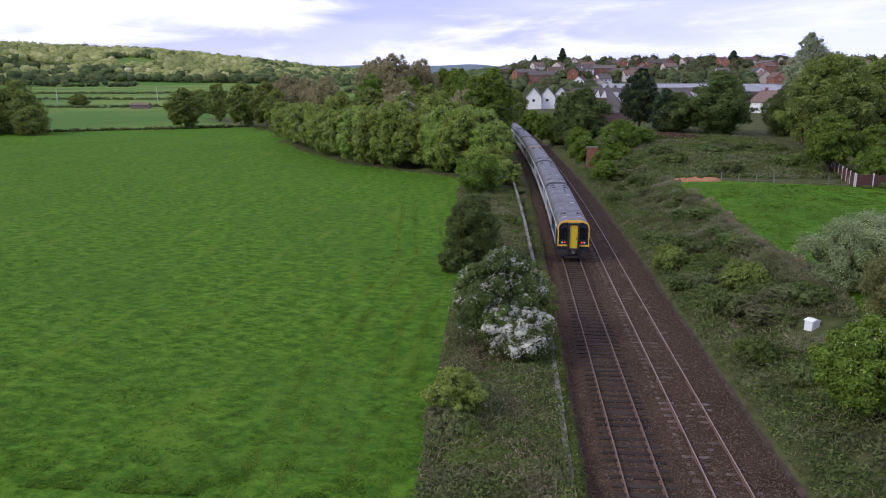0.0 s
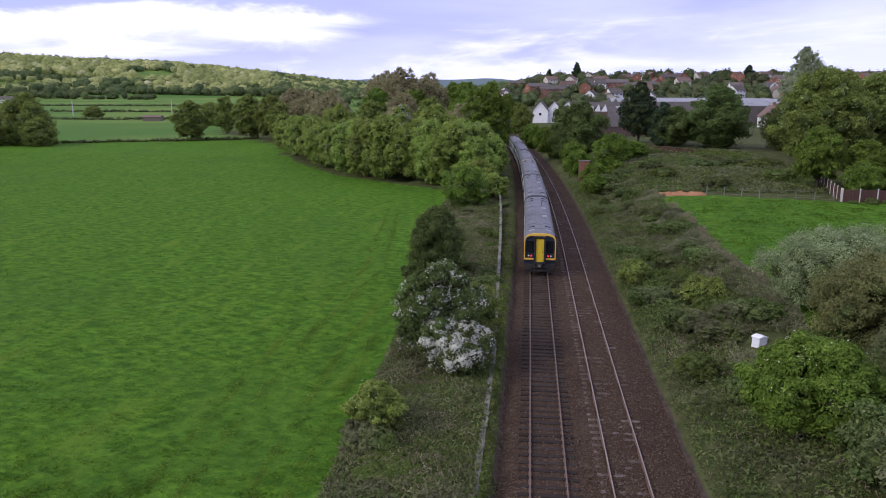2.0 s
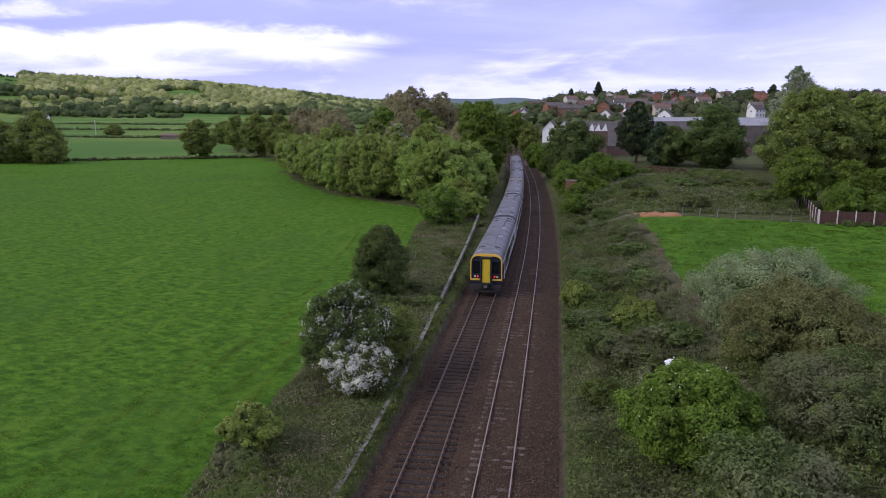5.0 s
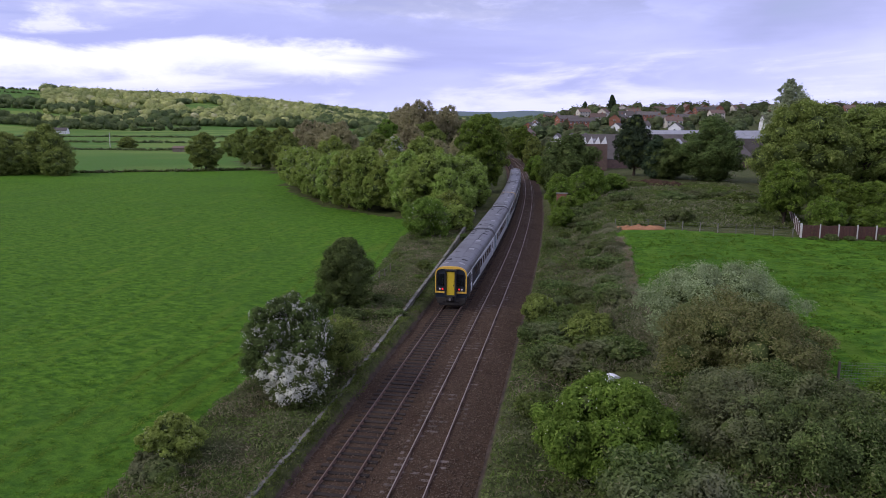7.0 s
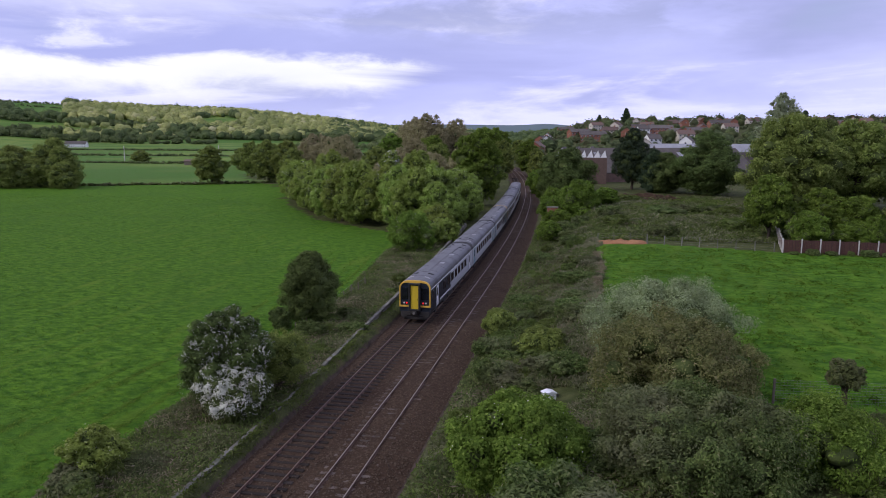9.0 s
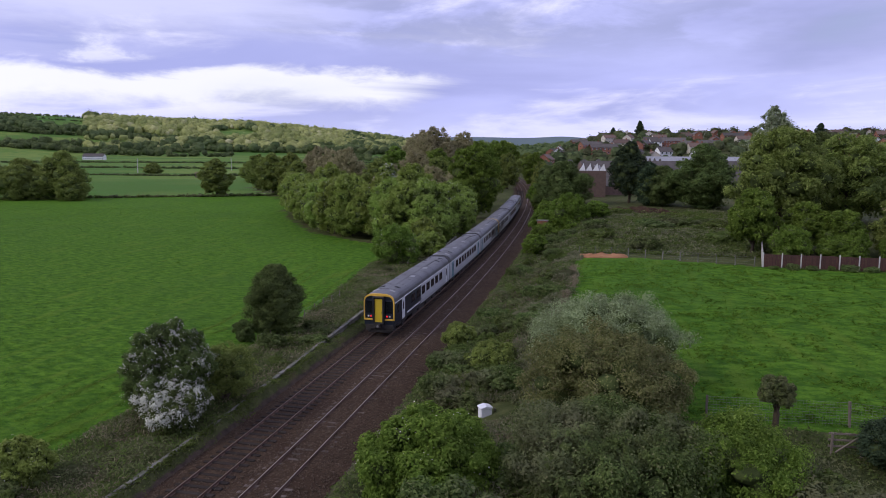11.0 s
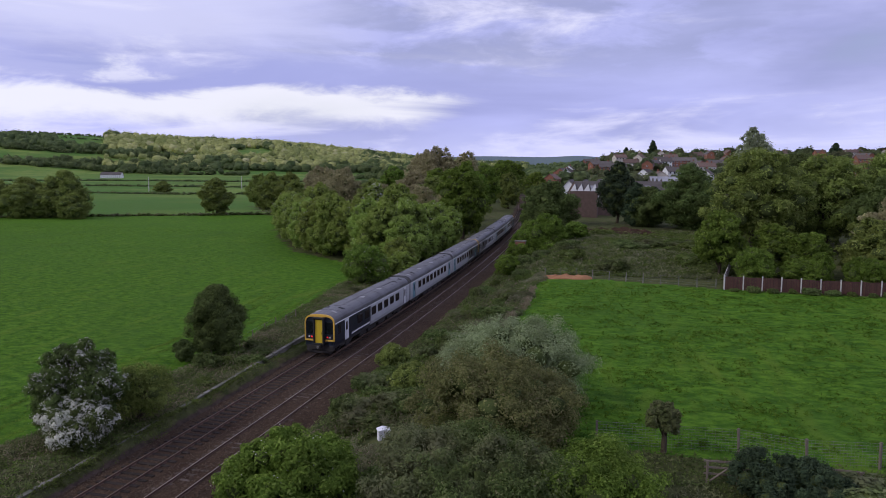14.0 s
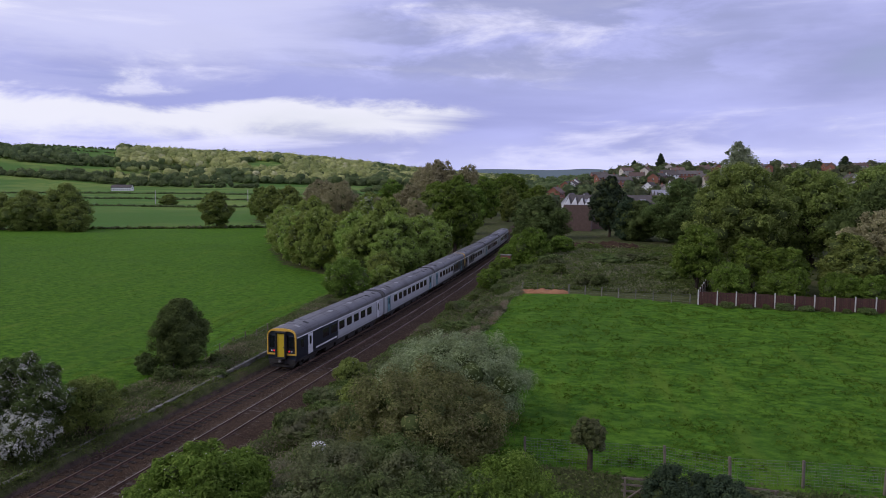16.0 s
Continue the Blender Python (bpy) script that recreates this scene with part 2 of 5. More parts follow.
M_GROUND = ground_mat()
M_BALLAST = mat("ballast", (0.024, 0.014, 0.008), (0.098, 0.063, 0.041), 4.0, 0.95, 1.0, 4.0, c=(0.048, 0.028, 0.018), cscale=0.35)
M_STONE = mat("ballast_stone", (0.045, 0.031, 0.023), (0.165, 0.122, 0.094), 3.0, 0.95)
M_RAIL = mat("rusty_rail", (0.085, 0.045, 0.030), (0.15, 0.085, 0.06), 3.0, 0.75, 0.1)
M_RAILTOP = mat("worn_rail_head", (0.26, 0.20, 0.17), (0.38, 0.31, 0.27), 2.0, 0.5, metal=0.5)
M_RAILTOP2 = mat("rusted_rail_head", (0.13, 0.085, 0.065), (0.22, 0.15, 0.12), 2.0, 0.6, metal=0.3)
M_SLEEPER = mat("dark_sleeper", (0.022, 0.017, 0.015), (0.058, 0.046, 0.040), 4.0, 0.9, 0.3, stretch=(1, 6, 1), obj_var=0.25)
M_SLEEPER_C = mat("concrete_sleeper", (0.085, 0.068, 0.060), (0.160, 0.130, 0.115), 4.0, 0.9, 0.3, obj_var=0.25)
M_CONC = mat("weathered_concrete", (0.13, 0.122, 0.108), (0.28, 0.265, 0.235), 1.6, 0.9, 0.3, c=(0.10, 0.11, 0.07), cscale=0.6, obj_var=0.15)
M_POSTC = mat("pale_concrete", (0.40, 0.38, 0.36), (0.60, 0.58, 0.55), 2.0, 0.85, 0.2)
M_BARK = mat("bark", (0.050, 0.040, 0.030), (0.110, 0.085, 0.065), 3.0, 0.95, 0.5, stretch=(1, 1, 0.3))
# dark green for crown filler balls; inner shade put into the colour
M_INNER = mat("crown_inner_shade", (0.050, 0.070, 0.022), (0.105, 0.132, 0.042), 2.0, 0.95, obj_var=0.1)
M_HAW = leaf_mat("hawthorn_leaf", (0.160, 0.220, 0.044), (0.330, 0.420, 0.098), (0.44, 0.49, 0.20))
M_DARK = leaf_mat("dark_leaf", (0.068, 0.098, 0.030), (0.152, 0.198, 0.062))
M_BLACK = leaf_mat("conifer_needle", (0.026, 0.045, 0.024), (0.062, 0.088, 0.042), translucent=0.15)
M_FRESH = leaf_mat("fresh_leaf", (0.085, 0.140, 0.021), (0.185, 0.268, 0.044), (0.26, 0.33, 0.08))
M_OLIVE = leaf_mat("olive_leaf", (0.130, 0.172, 0.040), (0.262, 0.318, 0.082), (0.32, 0.35, 0.12))
M_WILLOW = leaf_mat("willow_leaf", (0.175, 0.215, 0.105), (0.310, 0.360, 0.185), (0.37, 0.41, 0.25))
M_BROWN = leaf_mat("budding_twig", (0.250, 0.225, 0.120), (0.400, 0.365, 0.205), (0.36, 0.35, 0.16), var=0.08)
M_BRAMBLE = leaf_mat("bramble_leaf", (0.056, 0.088, 0.025), (0.165, 0.215, 0.066), (0.24, 0.24, 0.12), patch=(0.195, 0.190, 0.112), pscale=0.22)
M_DRY = leaf_mat("dry_stem", (0.16, 0.13, 0.085), (0.30, 0.25, 0.17), (0.40, 0.34, 0.25))
M_BLADE = leaf_mat("grass_blade", (0.050, 0.118, 0.012), (0.118, 0.220, 0.023), (0.15, 0.24, 0.033))
M_NETTLE = leaf_mat("verge_grass", (0.075, 0.112, 0.024), (0.160, 0.205, 0.054), (0.25, 0.25, 0.13))
M_BLOSSOM = leaf_mat("white_blossom", (0.50, 0.50, 0.42), (0.72, 0.71, 0.63), translucent=0.3)
M_HAZEL = leaf_mat("hazel_leaf", (0.125, 0.140, 0.048), (0.250, 0.255, 0.100), (0.29, 0.25, 0.14))
M_POPLAR = leaf_mat("poplar_leaf", (0.28, 0.33, 0.19), (0.46, 0.52, 0.34), (0.54, 0.58, 0.43), translucent=0.5)
# spring yellow-green with the hill's patch of sunlight put into the leaf colour
M_HILLWOOD = leaf_mat("spring_leaf_sun_tint", (0.330, 0.380, 0.130), (0.620, 0.640, 0.270), (0.70, 0.68, 0.42), patch=(0.30, 0.36, 0.13), pscale=0.008)
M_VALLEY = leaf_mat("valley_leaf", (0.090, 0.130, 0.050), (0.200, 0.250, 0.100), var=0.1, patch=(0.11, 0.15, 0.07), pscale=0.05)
M_TOWNTREE = leaf_mat("garden_leaf", (0.065, 0.090, 0.042), (0.165, 0.200, 0.085), patch=(0.11, 0.10, 0.06), pscale=0.02)


# ---- geometry helpers ----
def part(name, bm, material, parent, label=""):
    me = bpy.data.meshes.new(name)
    bm.normal_update()
    bm.to_mesh(me)
    bm.free()
    me.materials.append(material)
    ob = new(name, me)
    ob.parent = parent
    if label:
        ob["label"] = label
    return ob


def np_mesh(name, verts, faces, mats, midx=None, smooth=False):
    """A mesh from numpy arrays: verts (n, 3), faces (m, k) with one k."""
    me = bpy.data.meshes.new(name)
    me.vertices.add(len(verts))
    me.vertices.foreach_set("co", np.asarray(verts, dtype=np.float32).ravel())
    k = faces.shape[1]
    me.loops.add(faces.size)
    me.loops.foreach_set("vertex_index", faces.astype(np.int32).ravel())
    me.polygons.add(len(faces))
    me.polygons.foreach_set("loop_start", np.arange(0, faces.size, k, dtype=np.int32))
    for m in mats:
        me.materials.append(m)
    if midx is not None:
        me.polygons.foreach_set("material_index", np.asarray(midx, dtype=np.int32))
    if smooth:
        me.polygons.foreach_set("use_smooth", np.ones(len(faces), dtype=bool))
    me.update(calc_edges=True)
    return me


def add_box(bm, c, s, bevel=0.0, rot=None):
    """A box of size s round c, with chamfered edges if asked."""
    r = bmesh.ops.create_cube(bm, size=1.0)
    m = Matrix.Translation(c) @ (rot.to_4x4() if rot else Matrix()) @ Matrix.Diagonal((*s, 1))
    bmesh.ops.transform(bm, matrix=m, verts=r["verts"])
    if bevel:
        es = list({e for v in r["verts"] for e in v.link_edges})
        bmesh.ops.bevel(bm, geom=es, offset=bevel, segments=1, affect="EDGES")
    return bm


def boxes(*items, bevel=0.0):
    bm = bmesh.new()
    for c, s in items:
        add_box(bm, c, s, bevel)
    return bm


def extrude_y(profile, y0, y1, bm=None):
    """Closed (x, z) profile drawn along y."""
    bm = bm or bmesh.new()
    a = [bm.verts.new((x, y0, z)) for x, z in profile]
    b = [bm.verts.new((x, y1, z)) for x, z in profile]
    n = len(profile)
    for i in range(n):
        bm.faces.new((a[i], a[(i + 1) % n], b[(i + 1) % n], b[i]))
    bm.faces.new(a[::-1])
    bm.faces.new(b)
    bmesh.ops.recalc_face_normals(bm, faces=bm.faces)
    return bm


def cyl(bm, p0, p1, r0, r1=None, sides=10):
    """A tapered round bar from p0 to p1."""
    r1 = r0 if r1 is None else r1
    p0, p1 = Vector(p0), Vector(p1)
    d = (p1 - p0).normalized()
    u = d.orthogonal().normalized()
    v = d.cross(u)
    ring = lambda p, r: [bm.verts.new(p + r * (math.cos(2 * math.pi * i / sides) * u + math.sin(2 * math.pi * i / sides) * v)) for i in range(sides)]
    a, b = ring(p0, r0), ring(p1, r1)
    for i in range(sides):
        bm.faces.new((a[i], a[(i + 1) % sides], b[(i + 1) % sides], b[i]))
    bm.faces.new(a[::-1])
    bm.faces.new(b)
    return bm


def empty(name, m=None):
    ob = new(name)
    ob.empty_display_size = 0.2
    if m is not None:
        ob.matrix_basis = m
    return ob


def sstep(x, a, b):
    t = np.clip((np.asarray(x, dtype=float) - a) / (b - a), 0, 1)
    return t * t * (3 - 2 * t)


def vnoise(x, y, seed=0):
    """Smooth value noise on a unit lattice, -1 to 1."""
    x, y = np.asarray(x, dtype=float), np.asarray(y, dtype=float)
    xi, yi = np.floor(x), np.floor(y)
    fx, fy = x - xi, y - yi
    fx, fy = fx * fx * (3 - 2 * fx), fy * fy * (3 - 2 * fy)
    h = lambda i, j: (np.sin(i * 127.1 + j * 311.7 + seed * 74.7) * 43758.5453) % 1.0 * 2 - 1
    return (h(xi, yi) * (1 - fx) + h(xi + 1, yi) * fx) * (1 - fy) + (h(xi, yi + 1) * (1 - fx) + h(xi + 1, yi + 1) * fx) * fy


def fbm(x, y, seed=0, octaves=3):
    return sum(vnoise(x * 2 ** k, y * 2 ** k, seed + k) / 2 ** k for k in range(octaves))


# ---- the lie of the land ----
def curve_x(y):
    """Sideways bend of the line: straight, then a long curve to the left."""
    y = np.asarray(y, dtype=float)
    return -0.0003 * np.maximum(0, y - 45) ** 2


LEFT_EDGE_Y = [-60, 2, 24, 40, 54, 75, 91, 96, 101, 112, 140, 186, 207, 260, 6000]
LEFT_EDGE_X = [-9, -9, -9.6, -8.6, -10.5, -13, -13, -18, -25, -38, -55, -74, -91, -130, -130]


def left_edge(y):
    return np.interp(y, LEFT_EDGE_Y, LEFT_EDGE_X)


def ground_z(x, y):
    x, y = np.broadcast_arrays(np.asarray(x, dtype=float), np.asarray(y, dtype=float))
    c = curve_x(np.minimum(y, 420))
    u = x - c
    z = np.full(x.shape, -0.02) + 0.05 * fbm(x / 9, y / 9, 3)
    # left verge
    verge = sstep(x, left_edge(y) - 1.0, left_edge(y) + 2.0) * (u < 2)
    z = z + verge * (0.25 + 0.25 * fbm(x / 2.2, y / 2.2, 5)) * sstep(y, -30, 0)
    # track bed
    bed = sstep(u, -2.6, -2.1) * (1 - sstep(u, 5.9, 7.0))
    # right bank and field
    right = 2.3 * sstep(u, 9.4, 16.4) + 0.35 * sstep(u, 6.2, 8.0) * (1 - sstep(u, 11, 15)) + 0.012 * np.clip(y - 40, -30, 60) * sstep(u, 10, 20)
    rise = 1.1 * sstep(y, 76, 92) * sstep(u, 9, 18) * (1 - sstep(y, 150, 260))
    scrub = (0.12 + 0.42 * fbm(x / 2.5, y / 2.5, 9)) * sstep(u, 6.5, 8.5) * (1 - sstep(u, 13.5, 15.5)) * sstep(np.hypot(x - 12.8, y - 19.5), 1.8, 4.0)
    z = np.where(u > 1.5, right + rise + scrub * (1 - sstep(y, 100, 130)) + 0.06 * fbm(x / 6, y / 6, 4), z)
    z = z * (1 - bed) + -0.5 * bed
    # distance
    r = np.hypot(x, y)
    az = np.degrees(np.arctan2(x, np.maximum(y, 1e-3)))
    amp = np.interp(az, [-75, -55, -43, -35, -27, -23, -18, -15, -11, -6], [60, 110, 112, 98, 88, 72, 50, 34, 22, 16])
    hill = amp * sstep(r, 1250, 2500) * (1 + 0.05 * fbm(x / 300, y / 300, 12))
    town = 27 * sstep(r, 260, 950) * sstep(az, -7, 3) + 12 * sstep(r, 1500, 3000) * sstep(az, -7, 4)
    town = town + 60 * sstep(r, 3300, 4200) * sstep(az, -20, -10) * (1 - sstep(az, -4, 2))
    z = z + np.where(y > 100, hill + town, 0)
    return z


def make_ground():
    def axis(pts):
        out = []
        for a, b, s in pts:
            out += list(np.arange(a, b, s))
        return np.array(out + [pts[-1][1]])
    xs = axis([(-4400, -1000, 100), (-1000, -200, 25), (-200, -60, 7), (-60, -14, 2), (-14, 22, 0.5), (22, 60, 1.5), (60, 200, 8), (200, 1000, 30), (1000, 4400, 120)])
    ys = axis([(-400, -40, 40), (-40, 0, 3), (0, 112, 0.9), (112, 240, 3), (240, 500, 9), (500, 1400, 30), (1400, 4400, 80)])
    X, Y = np.meshgrid(xs, ys)
    Z = ground_z(X, Y)
    v = np.stack([X, Y, Z], -1).reshape(-1, 3)
    nx, ny = len(xs), len(ys)
    i = (np.arange(ny - 1)[:, None] * nx + np.arange(nx - 1)[None]).ravel()
    f = np.stack([i, i + 1, i + nx + 1, i + nx], 1)
    me = np_mesh("ground", v, f, [M_GROUND], smooth=True)
    u = X - curve_x(np.minimum(Y, 420))
    edge = left_edge(Y)
    verge = sstep(X, edge - 0.5, edge + 0.7) * (1 - sstep(u, 14.3, 16.0) * (Y < 75.2 - 0.25 * np.clip(X - 15, 0, 24)) * (Y > 19.5))
    verge = np.where((X > 20) & (Y < 19.5), 0.8 + 0.3 * fbm(X / 4, Y / 4, 2), verge)
    verge = np.where(Y > 260, 0.62 * (X > -60) * (Y < 2600), verge)
    soil = sstep(u, -2.6, -2.2) * (1 - sstep(u, 6.0, 6.8)) * (Y < 430)
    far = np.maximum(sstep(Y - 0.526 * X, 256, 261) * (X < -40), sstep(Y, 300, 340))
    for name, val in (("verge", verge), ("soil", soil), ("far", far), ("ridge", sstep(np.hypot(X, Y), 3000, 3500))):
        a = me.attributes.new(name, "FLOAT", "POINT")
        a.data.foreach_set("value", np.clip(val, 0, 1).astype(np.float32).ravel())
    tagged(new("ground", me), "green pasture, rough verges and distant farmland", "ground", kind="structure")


make_ground()


# ---- the railway ----
RAIL = [(-0.07, -0.16), (0.07, -0.16), (0.07, -0.14), (0.014, -0.12), (0.014, -0.045), (0.036, -0.035), (0.036, -0.008), (0.028, 0.0), (-0.028, 0.0), (-0.036, -0.008), (-0.036, -0.035), (-0.014, -0.045), (-0.014, -0.12), (-0.07, -0.14)]
TRACK_GAP = 3.34


def sweep(profile, offset, ys, z=0.0):
    """Profile drawn along the line at a sideways offset."""
    n = len(profile)
    px, pz = np.array([p[0] for p in profile]), np.array([p[1] for p in profile])
    cx = curve_x(ys)
    v = np.stack([(cx + offset)[:, None] + px[None], np.repeat(ys[:, None], n, 1), np.full((len(ys), n), z) + pz[None]], -1).reshape(-1, 3)
    i = (np.arange(len(ys) - 1)[:, None] * n + np.arange(n)[None])
    j = (np.arange(len(ys) - 1)[:, None] * n + (np.arange(n)[None] + 1) % n)
    f = np.stack([i, i + n, j + n, j], -1).reshape(-1, 4)
    return v, f


LINE_Y = np.concatenate([np.arange(-60, 45, 15.0), np.arange(45, 425, 4.0)])


def make_ballast():
    ys = np.concatenate([np.arange(-60, -5, 5.0), np.arange(-5, 120, 0.6), np.arange(120, 425, 4.0)])
    us = np.array([-3.4, -2.9, -2.6, -2.2, -1.9, -1.6, -1.3, -1.0, -0.75, -0.5, -0.2, 0.2, 0.5, 0.75, 1.0, 1.3, 1.55, 1.8, 2.1, 2.35, 2.6, 2.9, 3.2, 3.5, 3.8, 4.1, 4.4, 4.7, 5.0, 5.4, 5.8, 6.2, 6.8, 7.3])
    U, Y = np.meshgrid(us, ys)
    z = np.interp(us, [-3.4, -2.9, -2.1, -1.4, -1.0, 1.0, 1.5, 1.9, 2.4, 4.6, 5.2, 6.3, 7.3], [-0.5, -0.36, -0.32, -0.19, -0.16, -0.16, -0.2, -0.2, -0.135, -0.135, -0.22, -0.42, -0.62])
    Z = z[None] + 0.025 * fbm(U / 0.5, Y / 0.7, 21) + 0.02 * vnoise(U / 0.17, Y / 0.3, 33)
    v = np.stack([U + curve_x(Y), Y, Z], -1).reshape(-1, 3)
    nx, ny = len(us), len(ys)
    i = (np.arange(ny - 1)[:, None] * nx + np.arange(nx - 1)[None]).ravel()
    f = np.stack([i, i + 1, i + nx + 1, i + nx], 1)
    tagged(new("ballast_bed", np_mesh("ballast_bed", v, f, [M_BALLAST])), "brown-grey stone ballast under the two tracks", "ballast", kind="structure")
    # loose stones
    rng = np.random.default_rng(4)
    n = 26000
    y = 1 + 95 * rng.random(n) ** 1.5
    u = rng.uniform(-2.6, 6.2, n)
    keep = (np.abs(np.abs(u) - 0.7525) > 0.12) & (np.abs(np.abs(u - TRACK_GAP) - 0.7525) > 0.12)
    keep &= ~((np.abs(u) < 1.35) & (rng.random(n) < 0.6))
    y, u = y[keep], u[keep]
    n = len(y)
    zz = np.interp(u, us, z)
    s = rng.uniform(0.025, 0.065, n)
    octa = np.array([(1, 0, 0), (-1, 0, 0), (0, 1, 0), (0, -1, 0), (0, 0, 0.8), (0, 0, -0.8)], float)
    of = np.array([(0, 2, 4), (2, 1, 4), (1, 3, 4), (3, 0, 4), (2, 0, 5), (1, 2, 5), (3, 1, 5), (0, 3, 5)])
    a = rng.uniform(0, 6.28, n)
    ca, sa = np.cos(a), np.sin(a)
    o = octa[None] * rng.uniform(0.7, 1.3, (n, 6, 1))
    ox, oy = o[..., 0] * ca[:, None] - o[..., 1] * sa[:, None], o[..., 0] * sa[:, None] + o[..., 1] * ca[:, None]
    v = np.stack([ox, oy, o[..., 2]], -1) * s[:, None, None] + np.stack([u + curve_x(y), y, zz + 0.02], -1)[:, None]
    f = (np.arange(n)[:, None, None] * 6 + of[None]).reshape(-1, 3)
    tagged(new("ballast_stones", np_mesh("ballast_stones", v.reshape(-1, 3), f, [M_STONE])), "loose angular ballast stones between the rails", "ballast", kind="stuff")


def make_track(offset, mat_s, wide, proud, label):
    root = tagged(empty("railway_track", pose(offset, 0, 0)), label, "railway track", "railway tracks", "structure")
    for side in (-0.7525, 0.7525):
        v, f = sweep(RAIL, side, LINE_Y)
        ob = new("rail", np_mesh("rail", v, f, [M_RAIL]))
        ob.parent = root
        v, f = sweep([(-0.030, 0.001), (0.030, 0.001), (0.024, 0.006), (-0.024, 0.006)], side, LINE_Y)
        top = new("running_surface", np_mesh("running_surface", v, f, [M_RAILTOP if offset else M_RAILTOP2]))
        top.parent = ob
    bm = boxes(((0, 0, 0), (2.5, wide, 0.14)), bevel=0.02)
    first = part("sleeper", bm, mat_s, root)
    me = first.data
    rng = random.Random(offset)
    ys = [0.9 + 0.66 * i for i in range(150)]
    for i, y in enumerate(ys):
        ob = first if i == 0 else new("sleeper", me)
        ob.parent = root
        ob.location = (float(curve_x(y)) + rng.uniform(-0.03, 0.03), y + rng.uniform(-0.03, 0.03), -0.155 + proud - 0.07 + rng.uniform(-0.01, 0.008))
        ob.rotation_euler = (0, 0, rng.uniform(-0.012, 0.012) - 0.0006 * max(0, y - 45))
    bm = bmesh.new()
    for i in range(250):
        y = ys[-1] + 0.66 * (i + 1)
        add_box(bm, (float(curve_x(y)), y, -0.225 + proud), (2.5, wide, 0.14))
    part("far_sleepers", bm, mat_s, root)["kind"] = "stuff"


def make_trough():
    """Run of weathered concrete lids along the cess."""
    root = tagged(empty("concrete_trough"), "weathered pale concrete cable trough beside the ballast", "cable trough", kind="structure")
    rng = random.Random(8)
    lid = boxes(((0, 0, 0), (0.28, 0.95, 0.08)), bevel=0.015)
    first = part("trough_lid", lid, M_CONC, root)
    side = None
    for i in range(112):
        y = -6 + 0.97 * i
        k = max(0, y - 18)
        x = -2.9 - 0.028 * k + float(curve_x(y))
        z = 0.28 + 0.011 * k
        if rng.random() < 0.05 and i > 4:
            continue
        ob = first if i == 0 else new("trough_lid", first.data)
        ob.parent = root
        ob.location = (x + rng.uniform(-0.03, 0.03), y, z + rng.uniform(-0.02, 0.02))
        ob.rotation_euler = (rng.uniform(-0.015, 0.015), rng.uniform(-0.05, 0.05), 0.028 * (y > 18) + rng.uniform(-0.02, 0.02))
    wall = bmesh.new()
    for i in range(36):
        y = -6 + 3 * i
        k = max(0, y + 1.5 - 18)
        add_box(wall, (-2.9 - 0.028 * k + float(curve_x(y)), y + 1.5, -0.05 + 0.011 * k), (0.24, 3.0, 0.56), rot=Euler((0, 0, 0.028 * (y > 18))).to_matrix())
    part("trough_side", wall, M_CONC, root)


make_ballast()
make_track(0.0, M_SLEEPER, 0.26, 0.035, "dark sleepers and rusty rails of the track under the train")
make_track(TRACK_GAP, M_SLEEPER_C, 0.25, 0.012, "half-buried sleepers and worn rails of the empty track")
make_trough()


# ---- the train ----
M_NAVY = plain("navy_paint", (0.016, 0.022, 0.034), 0.32)
M_GREY = plain("pale_grey_paint", (0.46, 0.47, 0.49), 0.4)
M_WHITE = plain("white_paint", (0.70, 0.70, 0.72), 0.4)
M_TEAL = plain("teal_paint", (0.12, 0.28, 0.34), 0.35)
M_YELLOW = plain("warning_yellow_paint", (0.70, 0.42, 0.06), 0.5)
M_DOORY = plain("faded_yellow_paint", (0.60, 0.42, 0.02), 0.5)
M_ROOF = mat("sooty_grey_roof", (0.085, 0.083, 0.088), (0.15, 0.148, 0.155), 1.2, 0.5, 0.05, 8, c=(0.075, 0.07, 0.072), cscale=0.4, stretch=(3, 0.3, 1))
M_BLK = plain("black_rubber", (0.012, 0.012, 0.014), 0.6)
M_UNDER = mat("grimy_underframe", (0.016, 0.014, 0.013), (0.045, 0.038, 0.034), 2.0, 0.8, 0.2)
M_GLASS = plain("dark_tinted_glass", (0.008, 0.010, 0.013), 0.06)
M_RED = plain("red_tail_lens", (0.8, 0.02, 0.03), 0.3, emit=1.2)
M_LENS = plain("clear_lens", (0.6, 0.6, 0.62), 0.15)
M_STEEL = plain("bare_steel", (0.35, 0.34, 0.33), 0.4, 0.9)

CAR = 22.4
HALF = 1.37


def roof_pts(h0=2.92, h1=3.74, n=10, w=HALF):
    """Arch of the roof from one eave over to the other."""
    out = []
    for i in range(n + 1):
        a = math.pi * i / n
        x = w * math.copysign(abs(math.cos(a)) ** 0.62, math.cos(a))
        out.append((x, h0 + (h1 - h0) * math.sin(a) ** 0.8))
    return out


SIDE = [(1.30, 0.92), (1.37, 1.25), (1.385, 2.0), (1.37, 2.92)]


def side_profile():
    return SIDE + [(-x, z) for x, z in reversed(SIDE)]


def slab(x, y0, y1, z0, z1, t=0.02, bm=None):
    """A panel on a car's side; x is signed."""
    return add_box(bm or bmesh.new(), (x, (y0 + y1) / 2, (z0 + z1) / 2), (t, y1 - y0, z1 - z0), 0.006)


